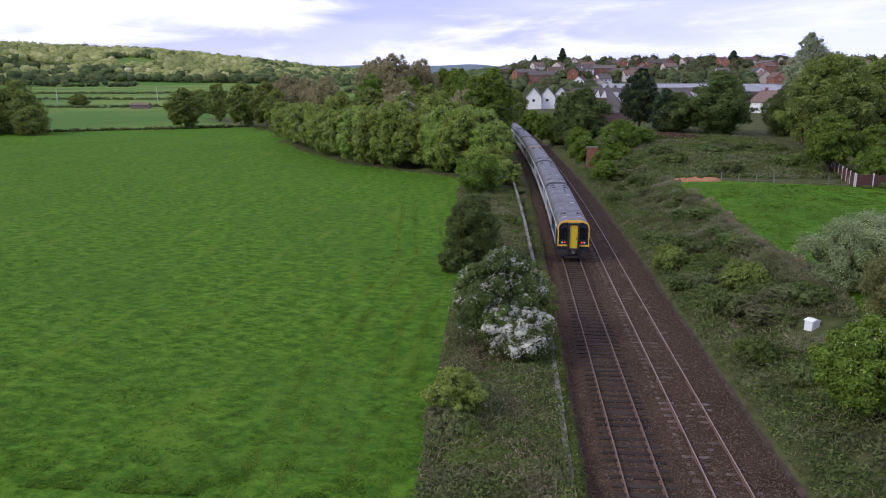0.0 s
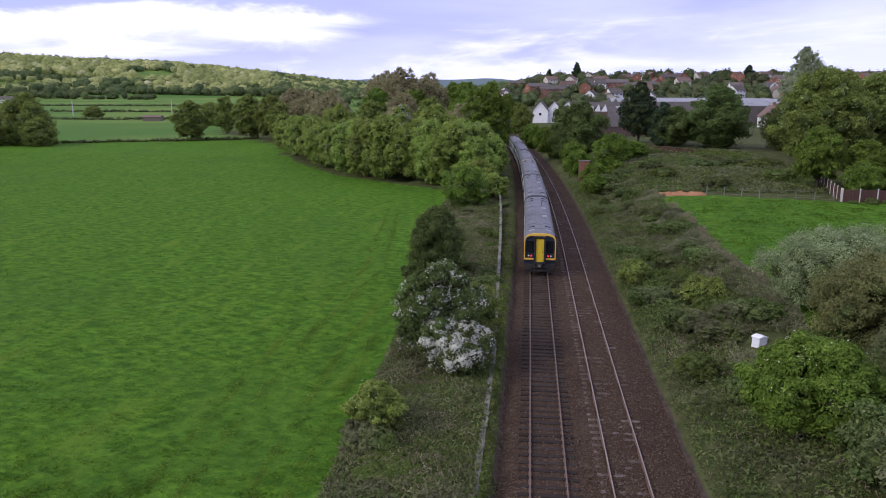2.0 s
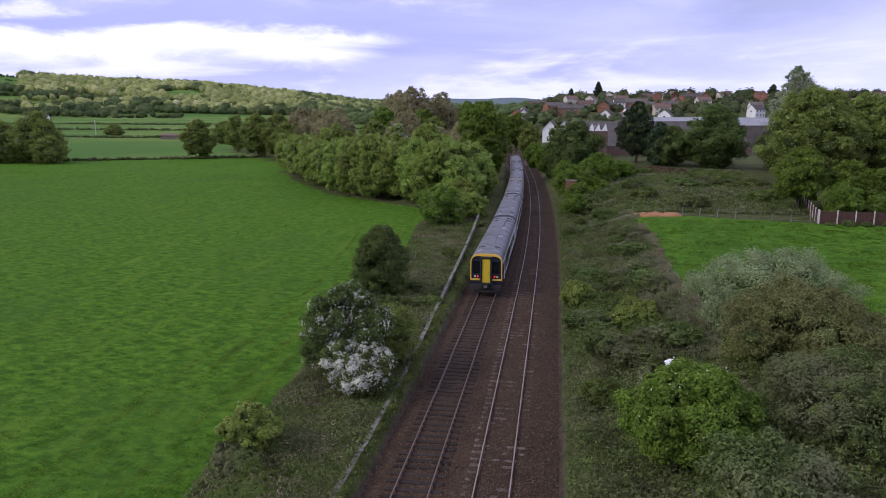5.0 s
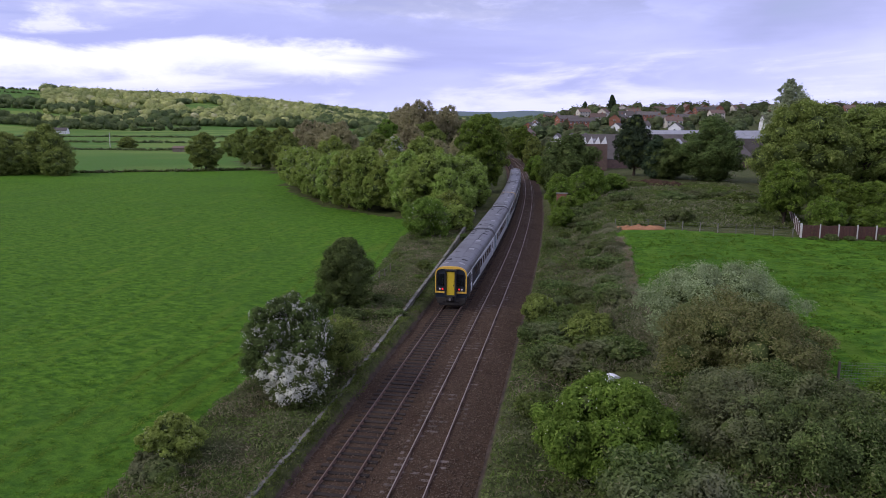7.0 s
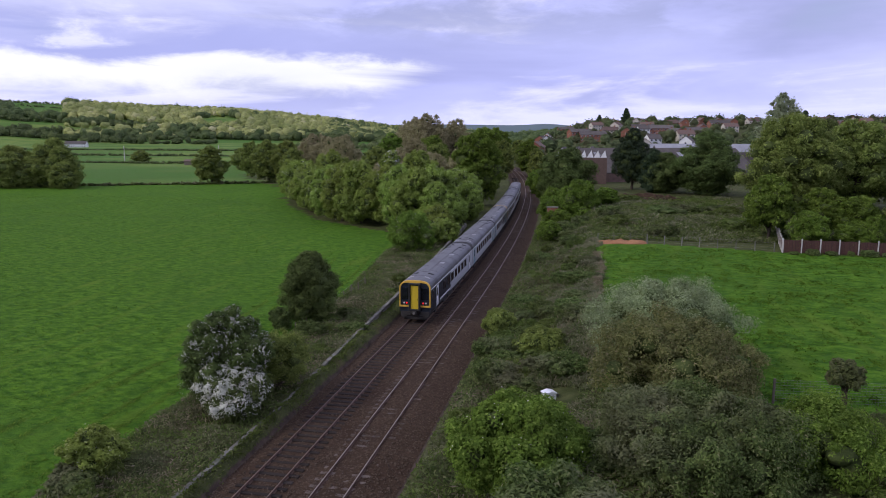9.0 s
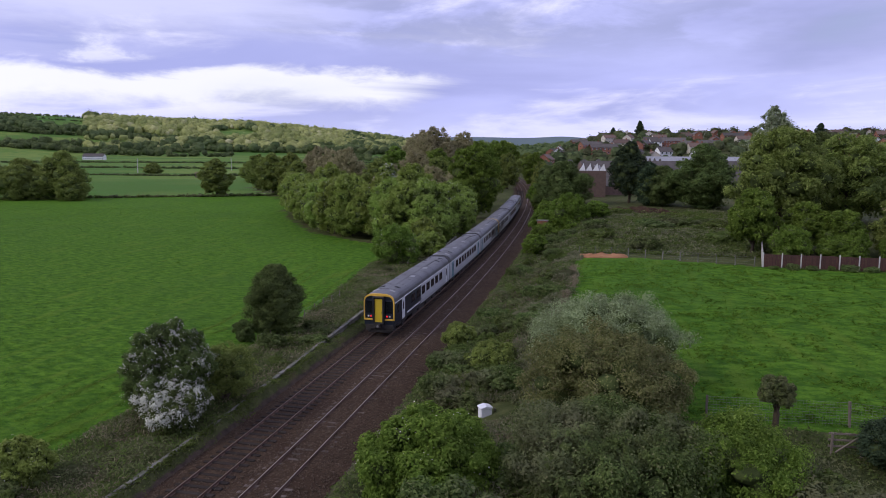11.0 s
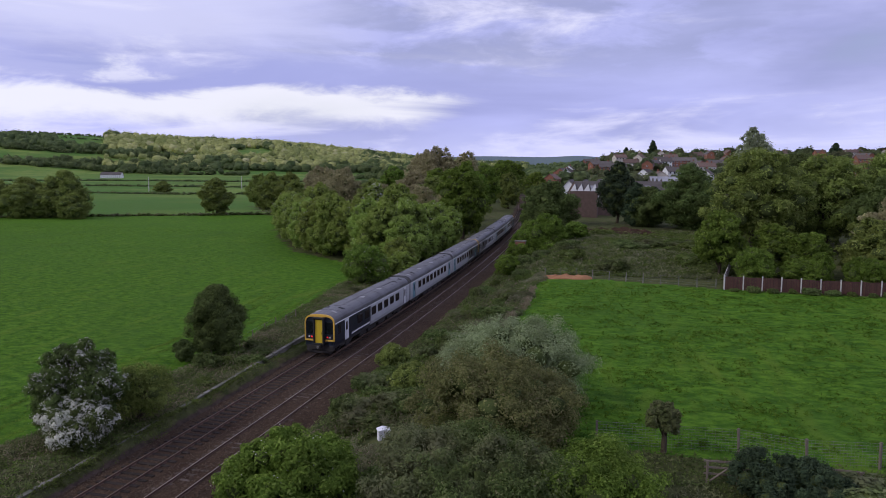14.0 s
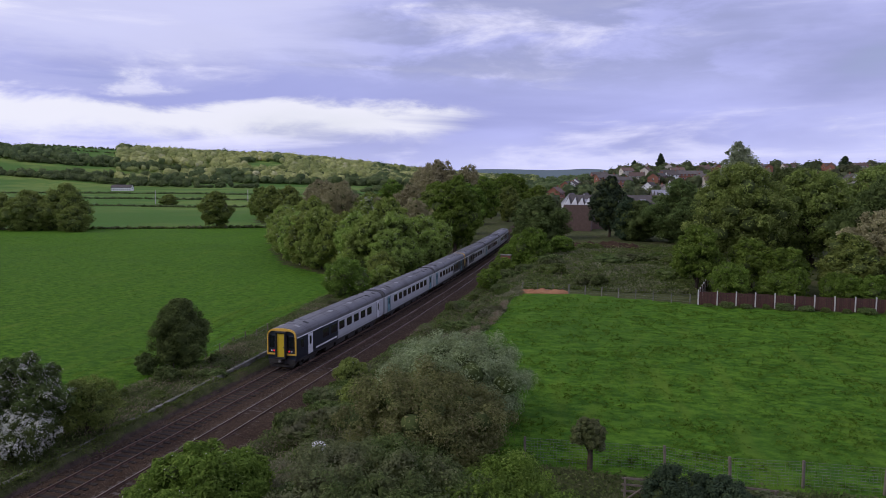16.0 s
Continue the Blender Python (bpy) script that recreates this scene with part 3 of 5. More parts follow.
def carriage(cab_at, label):
    """A railcar, its length along +y from its rear end at 0. cab_at: -1 cab at the rear, 1 at the front, 0 none."""
    root = empty("train_carriage")
    tagged(root, label, "train carriage", "train carriages")
    y0, y1 = 0.1, CAR
    navy = {-1: (y0, 9.2), 1: (y1 - 9.2, y1), 0: None}[cab_at]
    if navy:
        g = (navy[1], y1) if cab_at < 0 else (y0, navy[0])
        part("cab_body", extrude_y(side_profile(), *navy), M_NAVY, root, "dark navy painted cab end of the body")
    else:
        g = (y0, y1)
    part("body", extrude_y(side_profile(), *g), M_GREY, root, "pale grey painted body side")
    part("roof", extrude_y(roof_pts(), y0, y1), M_ROOF, root, "sooty grey ribbed roof")
    for s in (-1, 1):
        part("cantrail", boxes(((s * 1.372, (y0 + y1) / 2, 2.90), (0.03, y1 - y0 - 0.1, 0.10)), bevel=0.01), M_WHITE, root, "white cantrail strip")
        # saloon windows
        spans = [3.6 + 1.95 * i for i in range(8)]
        for k, w in enumerate(spans):
            if navy and not (g[0] - 4.6 < w < g[1] - 1.8 if cab_at < 0 else g[0] < w < g[1] + 3.0):
                continue
            part("window", slab(s * 1.384, w, w + 1.35, 1.82, 2.62, 0.016), M_GLASS, root)
        # doors by the ends
        for d in (1.15 if cab_at >= 0 else 2.35, y1 - 2.15 if cab_at <= 0 else y1 - 3.35):
            door = part("door", slab(s * 1.386, d, d + 0.95, 1.02, 2.82, 0.024), M_TEAL if abs(d - 2.35) > 0.1 and cab_at >= 0 else M_WHITE, root, "plug door")
            part("door_window", slab(s * 1.396, d + 0.28, d + 0.67, 1.85, 2.6, 0.012), M_GLASS, door)
            for e in (d - 0.06, d + 0.99):
                part("door_edge", slab(s * 1.392, e, e + 0.04, 1.0, 2.84, 0.016), M_BLK, door)
        if navy:
            a, b = (navy[0] + 4.0, navy[1] - 0.3) if cab_at < 0 else (navy[0] + 0.3, navy[1] - 4.0)
            part("side_stripe", slab(s * 1.380, a, b, 1.18, 1.34, 0.016), M_WHITE, root, "white lettering band drawn as a plain bar")
            c = navy[0] + 0.75 if cab_at < 0 else navy[1] - 1.35
            part("cab_window", slab(s * 1.380, c, c + 0.6, 1.9, 2.65, 0.03), M_GLASS, root)
        # kick panel below the doors and solebar
        part("solebar", boxes(((s * 1.22, (y0 + y1) / 2, 0.84), (0.12, y1 - y0 - 0.3, 0.20)), bevel=0.02), M_UNDER, root)
    # roof fittings
    for y in (1.5, 3.3, y1 - 3.3, y1 - 1.5):
        for s in (-1, 1):
            bm = bmesh.new()
            add_box(bm, (s * 0.72, y, 3.63), (0.55, 0.42, 0.18), 0.05, Euler((0, s * 0.32, 0)).to_matrix())
            part("roof_vent", bm, M_BLK if y > 2 else M_STEEL, root)
    for y in (y0 + 0.02, y1 - 0.26):
        if (y < 2) != (cab_at < 0) or (y > 2 and cab_at < 0):
            part("roof_end_band", extrude_y(roof_pts(2.93, 3.765, 10, HALF + 0.008), y, y + 0.24), M_BLK, root)
    part("exhaust_rib", boxes(((0.42, y1 - 5.2, 3.70), (0.10, 3.6, 0.10)), bevel=0.02), M_BLK, root)
    for y in np.arange(2.2, y1 - 1, 2.55):
        pts = roof_pts(2.93, 3.755, 10, HALF + 0.004)
        part("roof_seam", extrude_y(pts, y, y + 0.05), M_ROOF, root)
    part("roof_duct", boxes(((0.0, y1 * 0.5, 3.745), (0.55, y1 - 8.0, 0.03)), bevel=0.01), M_ROOF, root)
    for y in ((7.0, 13.0) if cab_at >= 0 else (9.0, 14.0)):
        part("roof_hatch", boxes(((0.55, y, 3.70), (0.5, 0.7, 0.05)), bevel=0.02), M_STEEL, root)
    # underframe boxes and bogies
    for y, l in ((7.6, 1.9), (10.2, 2.4), (13.2, 2.0), (15.6, 1.3)):
        part("underframe_box", boxes(((0, y, 0.58), (2.35, l, 0.5)), bevel=0.04), M_UNDER, root)
    for yb in (3.4, y1 - 3.3):
        bog = part("bogie", boxes(((-1.02, yb, 0.55), (0.12, 3.1, 0.22)), ((1.02, yb, 0.55), (0.12, 3.1, 0.22)), ((0, yb, 0.6), (2.1, 0.5, 0.25)), ((-1.02, yb, 0.45), (0.2, 0.5, 0.5)), ((1.02, yb, 0.45), (0.2, 0.5, 0.5)), bevel=0.02), M_UNDER, root)
        for dy in (-1.3, 1.3):
            for s in (-1, 1):
                bm = cyl(bmesh.new(), (s * 0.68, yb + dy, 0.425), (s * 0.80, yb + dy, 0.425), 0.42, sides=18)
                cyl(bm, (s * 0.80, yb + dy, 0.425), (s * 1.0, yb + dy, 0.425), 0.12)
                part("wheel", bm, M_UNDER, bog)
    for end in (-1, 1):
        if end != cab_at:
            ye = y0 - 0.12 if end < 0 else y1 + 0.12
            part("gangway_bellows", boxes(((0, ye, 2.1), (1.25, 0.3, 2.35)), ((0, ye, 3.2), (1.0, 0.3, 0.25)), bevel=0.06), M_BLK, root)
            part("end_coupling", boxes(((0, ye, 0.85), (0.4, 0.5, 0.3))), M_UNDER, root)
    if cab_at:
        cab_end(root, cab_at, y0 if cab_at < 0 else y1)
    return root


def arch_plate(y, d, pts_out, pts_in=None):
    """A plate in the (x, z) plane at y, thickness d; with an inner outline it is a ring."""
    bm = bmesh.new()
    if pts_in is None:
        return extrude_y(pts_out, y, y + d, bm)
    n = len(pts_out)
    rows = [[bm.verts.new((x, yy, z)) for x, z in p] for yy in (y, y + d) for p in (pts_out, pts_in)]
    for i in range(n):
        j = (i + 1) % n
        bm.faces.new((rows[0][i], rows[0][j], rows[1][j], rows[1][i]))
        bm.faces.new((rows[2][i], rows[2][j], rows[3][j], rows[3][i]))
        bm.faces.new((rows[0][i], rows[0][j], rows[2][j], rows[2][i]))
        bm.faces.new((rows[1][i], rows[1][j], rows[3][j], rows[3][i]))
    bmesh.ops.recalc_face_normals(bm, faces=bm.faces)
    return bm


def cab_end(root, way, y):
    """Corridor cab front: yellow surround, dark screens, yellow gangway door."""
    f = lambda d: y + way * d
    arch = roof_pts(2.98, 3.72, 12, 1.36)
    outer = [(1.36, 1.40)] + arch + [(-1.36, 1.40)]
    inner = [(1.275, 1.53)] + [(x * 0.94, z - 0.08 - 0.18 * (1 - abs(x) / 1.36)) for x, z in arch] + [(-1.275, 1.53)]
    part("front_surround", arch_plate(f(0.09) - 0.09, 0.18, outer, inner), M_YELLOW, root, "yellow front surround")
    part("front_panel", arch_plate(f(0.02) - 0.04, 0.08, [(1.33, 0.95), (1.34, 2.9)] + [(x * 0.98, z - 0.03) for x, z in arch] + [(-1.34, 2.9), (-1.33, 0.95)]), M_NAVY, root)
    for s in (-1, 1):
        part("windscreen", boxes(((s * 0.83, f(0.09), 2.55), (0.66, 0.05, 1.05)), bevel=0.02), M_GLASS, root, "dark windscreen")
        part("wiper", boxes(((s * 0.70, f(0.13), 2.35), (0.02, 0.02, 0.6))), M_BLK, root)
        lamp = part("lamp_cluster", boxes(((s * 0.86, f(0.09), 1.74), (0.60, 0.06, 0.20)), bevel=0.03), M_BLK, root)
        bm = cyl(bmesh.new(), (s * 0.72, f(0.10), 1.74), (s * 0.72, f(0.15), 1.74), 0.075, sides=14)
        part("tail_light", bm, M_RED, lamp, "lit red tail light")
        bm = cyl(bmesh.new(), (s * 0.95, f(0.10), 1.74), (s * 0.95, f(0.14), 1.74), 0.08, sides=14)
        part("headlight", bm, M_LENS, lamp)
        part("gangway_post", boxes(((s * 0.43, f(0.22), 2.25), (0.16, 0.40, 2.35)), bevel=0.05), M_BLK, root)
        part("buffer_step", boxes(((s * 0.95, f(0.0), 0.55), (0.5, 0.25, 0.12))), M_UNDER, root)
        bm = cyl(bmesh.new(), (s * 0.40, f(0.0), 0.95), (s * 0.40, f(0.25), 0.62), 0.035)
        part("jumper_hose", bm, M_BLK, root)
    part("gangway_hood", boxes(((0, f(0.22), 3.42), (1.02, 0.42, 0.16)), bevel=0.05), M_BLK, root)
    part("gangway_sill", boxes(((0, f(0.22), 1.16), (1.02, 0.42, 0.16)), bevel=0.04), M_BLK, root)
    door = part("gangway_door", boxes(((0, f(0.24), 2.26), (0.70, 0.10, 2.04)), bevel=0.02), M_DOORY, root, "yellow gangway door")
    part("door_handle", boxes(((0.25, f(0.30), 2.1), (0.05, 0.03, 0.14))), M_BLK, door)
    part("valance", boxes(((0, f(-0.05), 0.80), (2.5, 0.30, 0.42)), ((0, f(-0.1), 0.42), (2.1, 0.22, 0.3)), bevel=0.05), M_UNDER, root)
    cp = part("coupler", boxes(((0, f(0.25), 0.93), (0.42, 0.6, 0.34)), bevel=0.05), M_UNDER, root)
    bm = cyl(bmesh.new(), (0, f(0.52), 0.93), (0, f(0.60), 0.93), 0.11, sides=14)
    part("coupler_face", bm, M_STEEL, cp)


def place_train():
    rear = 39.5
    kinds = [carriage(-1, "navy and pale grey railcar with yellow corridor cab end"),
             carriage(0, "pale grey middle railcar with dark windows"),
             carriage(1, "pale grey railcar with navy yellow-fronted cab end")]
    for i in range(6):
        src = kinds[i % 3]
        a = rear + i * 22.95
        b = a + CAR
        xa, xb = float(curve_x(a + 3.4)), float(curve_x(b - 3.3))
        ang = math.degrees(math.atan2(xb - xa, b - a - 6.7))
        m = pose(xa + math.tan(math.radians(ang)) * -3.4, a, 0.0, 0, 0, -ang)
        if i < 3:
            src.matrix_basis = m
        else:
            copy_thing(src, m)


place_train()


# ---- trees, bushes and hedges ----
ICO_V, ICO_F = None, None


def ico():
    """Vertices and faces of a small rough ball, the shade-coloured filler inside a crown."""
    global ICO_V, ICO_F
    if ICO_V is None:
        bm = bmesh.new()
        bmesh.ops.create_icosphere(bm, subdivisions=2, radius=1.0)
        ICO_V = np.array([v.co[:] for v in bm.verts])
        ICO_F = np.array([[v.index for v in f.verts] for f in bm.faces])
        bm.free()
    return ICO_V, ICO_F


def leaf_quads(pos, nrm, size, rng, long=1.4):
    """Pointed, slightly folded leaves: four corners each."""
    n = len(pos)
    t = rng.normal(size=(n, 3))
    t -= (t * nrm).sum(1, keepdims=True) * nrm
    t /= np.linalg.norm(t, axis=1, keepdims=True) + 1e-9
    b = np.cross(nrm, t)
    s = size[:, None]
    fold = nrm * s * 0.22
    v = np.stack([pos - t * s * long * 0.55, pos + b * s * 0.42 + fold, pos + t * s * long * 0.55, pos - b * s * 0.42 + fold], 1)
    return v.reshape(-1, 3), np.arange(4 * n).reshape(-1, 4)


def leaf_tris(pos, nrm, size, rng, long=1.5):
    """Small pointed leaves: three corners each."""
    n = len(pos)
    t = rng.normal(size=(n, 3))
    t -= (t * nrm).sum(1, keepdims=True) * nrm
    t /= np.linalg.norm(t, axis=1, keepdims=True) + 1e-9
    b = np.cross(nrm, t)
    s = size[:, None]
    v = np.stack([pos - t * s * long * 0.5 + b * s * 0.46, pos - t * s * long * 0.4 - b * s * 0.46, pos + t * s * long * 0.6], 1)
    return v.reshape(-1, 3), np.arange(3 * n).reshape(-1, 3)


def unit(a):
    return a / (np.linalg.norm(a, axis=1, keepdims=True) + 1e-9)


def blob_leaves(blobs, n, size, rng, ragged=0.16, up=0.25):
    """Leaf places over a set of lumps (x, y, z, rx, ry, rz), none deep inside another lump."""
    big = blobs
    subs = [blobs]
    for b in blobs:
        m = 15
        d = rng.normal(size=(m, 3))
        d[:, 2] += 0.35
        d = unit(d)
        r = rng.uniform(0.20, 0.46, m)[:, None]
        subs.append(np.concatenate([b[:3] + d * b[3:6] * 0.90, b[3:6] * r], 1))
    blobs = np.concatenate(subs)
    w = blobs[:, 3] * blobs[:, 5]
    w[:len(big)] *= 0.35
    k = rng.choice(len(blobs), n, p=w / w.sum())
    d = rng.normal(size=(n, 3))
    d[:, 2] += up
    d = unit(d)
    rad = 1.04 - np.abs(rng.normal(size=n)) * (ragged + 0.14) + rng.normal(size=n) * ragged * 0.5
    pos = blobs[k, :3] + d * blobs[k, 3:6] * rad[:, None]
    keep = pos[:, 2] > 0.02
    for b in range(len(big)):
        q = ((pos - big[b, :3]) / big[b, 3:6])
        keep &= (q * q).sum(1) > 0.30
    pos, d, k = pos[keep], d[keep], k[keep]
    nrm = unit(d + rng.normal(size=d.shape) * 0.32 + np.array([0, 0, 0.40]))
    return pos, nrm, size * rng.uniform(0.55, 1.35, len(pos))


def crown_blobs(w, h, base, k, rng, taper=0.25, lump=0.30):
    """Lumps that fill an uneven egg of width w from base to h."""
    out = []
    mid, half = (base + h) / 2, (h - base) / 2
    out.append((0, 0, mid, w * 0.30, w * 0.30, half * 0.72))
    for i in range(k):
        f = (i + rng.uniform(0.2, 0.8)) / k
        z = base + (h - base) * (0.10 + 0.86 * f)
        q = (z - mid) / half
        rr = w * 0.5 * math.sqrt(max(0.04, 1 - q * q)) * (1 - taper * max(0, q))
        r = w * lump * rng.uniform(0.55, 1.0) * (1 - 0.35 * max(0, q))
        a = i * 2.4 + rng.uniform(-0.4, 0.4)
        d = max(0, rr - r * 0.75) * rng.uniform(0.8, 1.12)
        out.append((math.cos(a) * d, math.sin(a) * d, min(z, h - r * 0.55), r, r, r * rng.uniform(0.7, 0.95)))
    return np.array(out)


def tube(vs, fs, mi, pts, radii, sides=6):
    """Adds a tapered limb along pts to the growing lists."""
    base = len(vs)
    for i, (p, r) in enumerate(zip(pts, radii)):
        p = Vector(p)
        d = (Vector(pts[min(i + 1, len(pts) - 1)]) - Vector(pts[max(i - 1, 0)])).normalized()
        u = d.orthogonal().normalized()
        v = d.cross(u)
        for s in range(sides):
            a = 2 * math.pi * s / sides
            vs.append(p + r * (math.cos(a) * u + math.sin(a) * v))
    for i in range(len(pts) - 1):
        for s in range(sides):
            fs.append((base + i * sides + s, base + i * sides + (s + 1) % sides, base + (i + 1) * sides + (s + 1) % sides, base + (i + 1) * sides + s))


def make_tree(name, label, w, h, leaf, n, size, base=None, k=14, seed=1, stems=1, blossom=0.0, bthr=0.12, taper=0.25, lump=0.30, ragged=0.16, core=0.60, group="", category="tree", squash=(1, 1)):
    """A tree or bush standing at the origin: stem with limbs, crown of single leaves, blossom where it flowers."""
    rng = np.random.default_rng(seed)
    base = h * 0.1 if base is None else base
    root = tagged(empty(name), label, category, group)
    blobs = crown_blobs(w, h, base, k, rng, taper, lump)
    blobs[:, 0] *= squash[0]; blobs[:, 1] *= squash[1]
    # stem and limbs
    vs, fs = [], []
    r0 = max(0.04, 0.022 * h + 0.02)
    for s in range(stems):
        off = Vector((rng.uniform(-1, 1), rng.uniform(-1, 1), 0)) * (0.06 * w if stems > 1 else 0.0)
        top = Vector((rng.uniform(-.1, .1) * w, rng.uniform(-.1, .1) * w, base + (h - base) * 0.72))
        tube(vs, fs, 0, [off + Vector((0, 0, -0.3)), off + Vector((0.02 * w, 0, base * 0.6)), (off + top) / 2 + Vector((0.03 * w, 0.02 * w, 0)), top], [r0 * 1.25, r0, r0 * 0.6, r0 * 0.15], 7)
    for b in blobs[1:]:
        e = Vector(b[:3])
        f = min(0.85, max(0.2, (e.z - 0.25 * h) / h))
        st = Vector((0, 0, max(base * 0.5, h * f * 0.7)))
        md = (st + e) / 2 + Vector((0, 0, 0.08 * h * rng.uniform(-0.3, 1)))
        tube(vs, fs, 0, [st, md, e], [r0 * 0.42, r0 * 0.28, r0 * 0.08], 5)
    tr = new("trunk", np_mesh("trunk", np.array([v[:] for v in vs]), np.array(fs), [M_BARK], smooth=True))
    tr.parent = root
    # crown
    pos, nrm, sz = blob_leaves(blobs, int(n * 2.9), size * 0.80, rng, ragged)
    v, f = leaf_tris(pos, nrm, sz, rng)
    # added filler balls, coloured dark to stand for shade between the leaves
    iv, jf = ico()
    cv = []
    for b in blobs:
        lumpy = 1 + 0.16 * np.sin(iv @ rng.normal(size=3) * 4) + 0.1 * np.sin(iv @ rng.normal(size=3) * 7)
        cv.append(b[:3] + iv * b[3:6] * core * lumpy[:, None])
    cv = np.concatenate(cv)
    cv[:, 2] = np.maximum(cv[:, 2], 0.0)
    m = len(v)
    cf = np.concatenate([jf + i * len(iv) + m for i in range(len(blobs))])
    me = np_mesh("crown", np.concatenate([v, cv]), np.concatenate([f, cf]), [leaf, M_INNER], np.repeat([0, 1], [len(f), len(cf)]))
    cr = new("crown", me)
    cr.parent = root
    if blossom:
        pos, nrm, sz = blob_leaves(blobs, int(n * blossom * 1.6), size * 0.55, rng, 0.14, 0.7)
        keep = vnoise(pos[:, 0] * 8.5 / max(1, w / 6) + 9, (pos[:, 2] * 8.0 + pos[:, 1] * 5.0) / max(1, w / 6), seed) > bthr
        v, f = leaf_quads(pos[keep], nrm[keep], sz[keep], rng, 1.1)
        bl = new("blossom", np_mesh("blossom", v, f, [M_BLOSSOM]))
        bl.parent = root
        bl["label"] = "clusters of white blossom"
    return root


def gz(x, y):
    return float(ground_z(x, y))


def stand(ob, x, y, s=1.0, turn=0.0, sz=None, sink=0.05):
    ob.matrix_basis = Matrix.LocRotScale((x, y, gz(x, y) - sink), Euler((0, 0, turn)), (s, s, sz or s))
    return ob


def again(ob, x, y, s=1.0, turn=0.0, sz=None):
    """Another plant of the same growth, at its own place, size and turn."""
    k = ob.scale
    m = Matrix.LocRotScale((x, y, gz(x, y) - 0.05), Euler((0, 0, turn)), (s / k.x, s / k.y, (sz or s) / k.z))
    return copy_thing(ob, m)


M_DRYGRASS = leaf_mat("dry_grass_blade", (0.15, 0.165, 0.085), (0.27, 0.27, 0.16), (0.38, 0.35, 0.25))

# bushes between the field and the track
stand(make_tree("hawthorn_bush", "hawthorn bush in white blossom beside the field edge", 5.2, 6.1, M_DARK, 17000, 0.12, 0.6, 22, 3, 3, 1.1, 0.15, lump=0.22, ragged=0.26, group="flowering bushes", category="bush"), -6.1, 17.9, 1, 0.4)
stand(make_tree("hawthorn_bush", "low hawthorn bush thick with white blossom", 4.3, 2.9, M_DARK, 8000, 0.13, 0.2, 18, 5, 3, 4.5, -0.35, lump=0.24, group="flowering bushes", category="bush"), -5.1, 16.5, 1, 1.1)
stand(make_tree("elder_bush", "feathery olive sapling clump beside the flowering hawthorn", 4.2, 3.4, M_OLIVE, 9000, 0.09, 0.3, 12, 7, 4, 0, core=0.35, ragged=0.28, category="bush"), -4.6, 21.5)
stand(make_tree("holly_bush", "dense dark green holly bush at the field edge", 4.8, 6.0, M_DARK, 18000, 0.13, 0.2, 22, 9, 2, 0, taper=0.40, lump=0.34, ragged=0.1, category="bush"), -8.6, 37.5)
stand(make_tree("holly_bush", "small dark bush at the foot of the holly", 2.0, 2.0, M_DARK, 3500, 0.13, 0.1, 8, 10, 2, category="bush"), -10.3, 35.2)
stand(make_tree("elder_bush", "low yellow-green elder bush on the rough verge", 2.7, 2.2, M_HAW, 6000, 0.12, 0.1, 12, 11, 3, 0.02, category="bush"), -8.0, 8.6)
stand(make_tree("hawthorn_bush", "fresh green hawthorn bush with some white blossom", 6.5, 5.4, M_FRESH, 13000, 0.18, 0.3, 16, 13, 3, 0.10, category="bush"), -9.6, 77.5)
stand(make_tree("hawthorn_bush", "rounded green bush at the wood's end", 4.5, 3.6, M_HAW, 8000, 0.17, 0.2, 12, 14, 3, 0.03, category="bush"), -6.2, 84)

# the hawthorn belt along the field
haw = [stand(make_tree("hawthorn_tree", "broad green hawthorn at the edge of the wood", 9.0, 10.0, M_HAW, 13000, 0.26, 0.4, 20, 20 + i, 2, b, lump=0.26, group="hawthorns of the wood edge"), x, y)
       for i, (x, y, b) in enumerate(((-14, 98, 0.0), (-21, 104, 0.03), (-30, 108, 0.12), (-52, 142, 0.2)))]
rng_p = random.Random(5)
for x, y, s, k in ((-9.5, 94, 0.75, 0), (-17.5, 101, 0.95, 1), (-26, 105, 1.0, 0), (-34, 113, 1.0, 2), (-38, 119, 0.95, 3), (-43, 125, 1.0, 1), (-47, 134, 1.0, 2), (-57, 150, 0.9, 0), (-62, 160, 0.9, 1),
                   (-13, 108, 0.95, 2), (-20, 112, 1.05, 3), (-28, 116, 1.05, 1), (-36, 126, 1.05, 0), (-44, 140, 1.1, 1), (-9, 103, 0.7, 1), (-11, 118, 0.9, 3), (-20, 124, 1.1, 0), (-67, 172, 0.9, 3), (-7.5, 112, 0.62, 0), (-10, 128, 0.7, 2), (-8.5, 89, 0.55, 1)):
    again(haw[k], x, y, s, rng_p.uniform(0, 6.28), s * rng_p.uniform(0.85, 1.1))

# taller trees of the wood
T = {}
T["brown"] = stand(make_tree("ash_tree", "bare brown ash tree just coming into bud", 13, 15, M_BROWN, 11000, 0.34, 2.0, 26, 31, 1, lump=0.24, core=0.2, ragged=0.26, group="trees of the wood"), -72, 214)
T["green"] = stand(make_tree("broadleaf_tree", "rounded fresh green tree beside the railway", 11, 17, M_FRESH, 12000, 0.42, 1.5, 22, 33, 1, group="trees of the wood"), -10.5, 143)
T["olive"] = stand(make_tree("willow_tree", "olive green willow with upright feathery crown", 10, 14, M_OLIVE, 10000, 0.36, 0.6, 20, 35, 2, ragged=0.22, group="trees of the wood"), -93, 211)
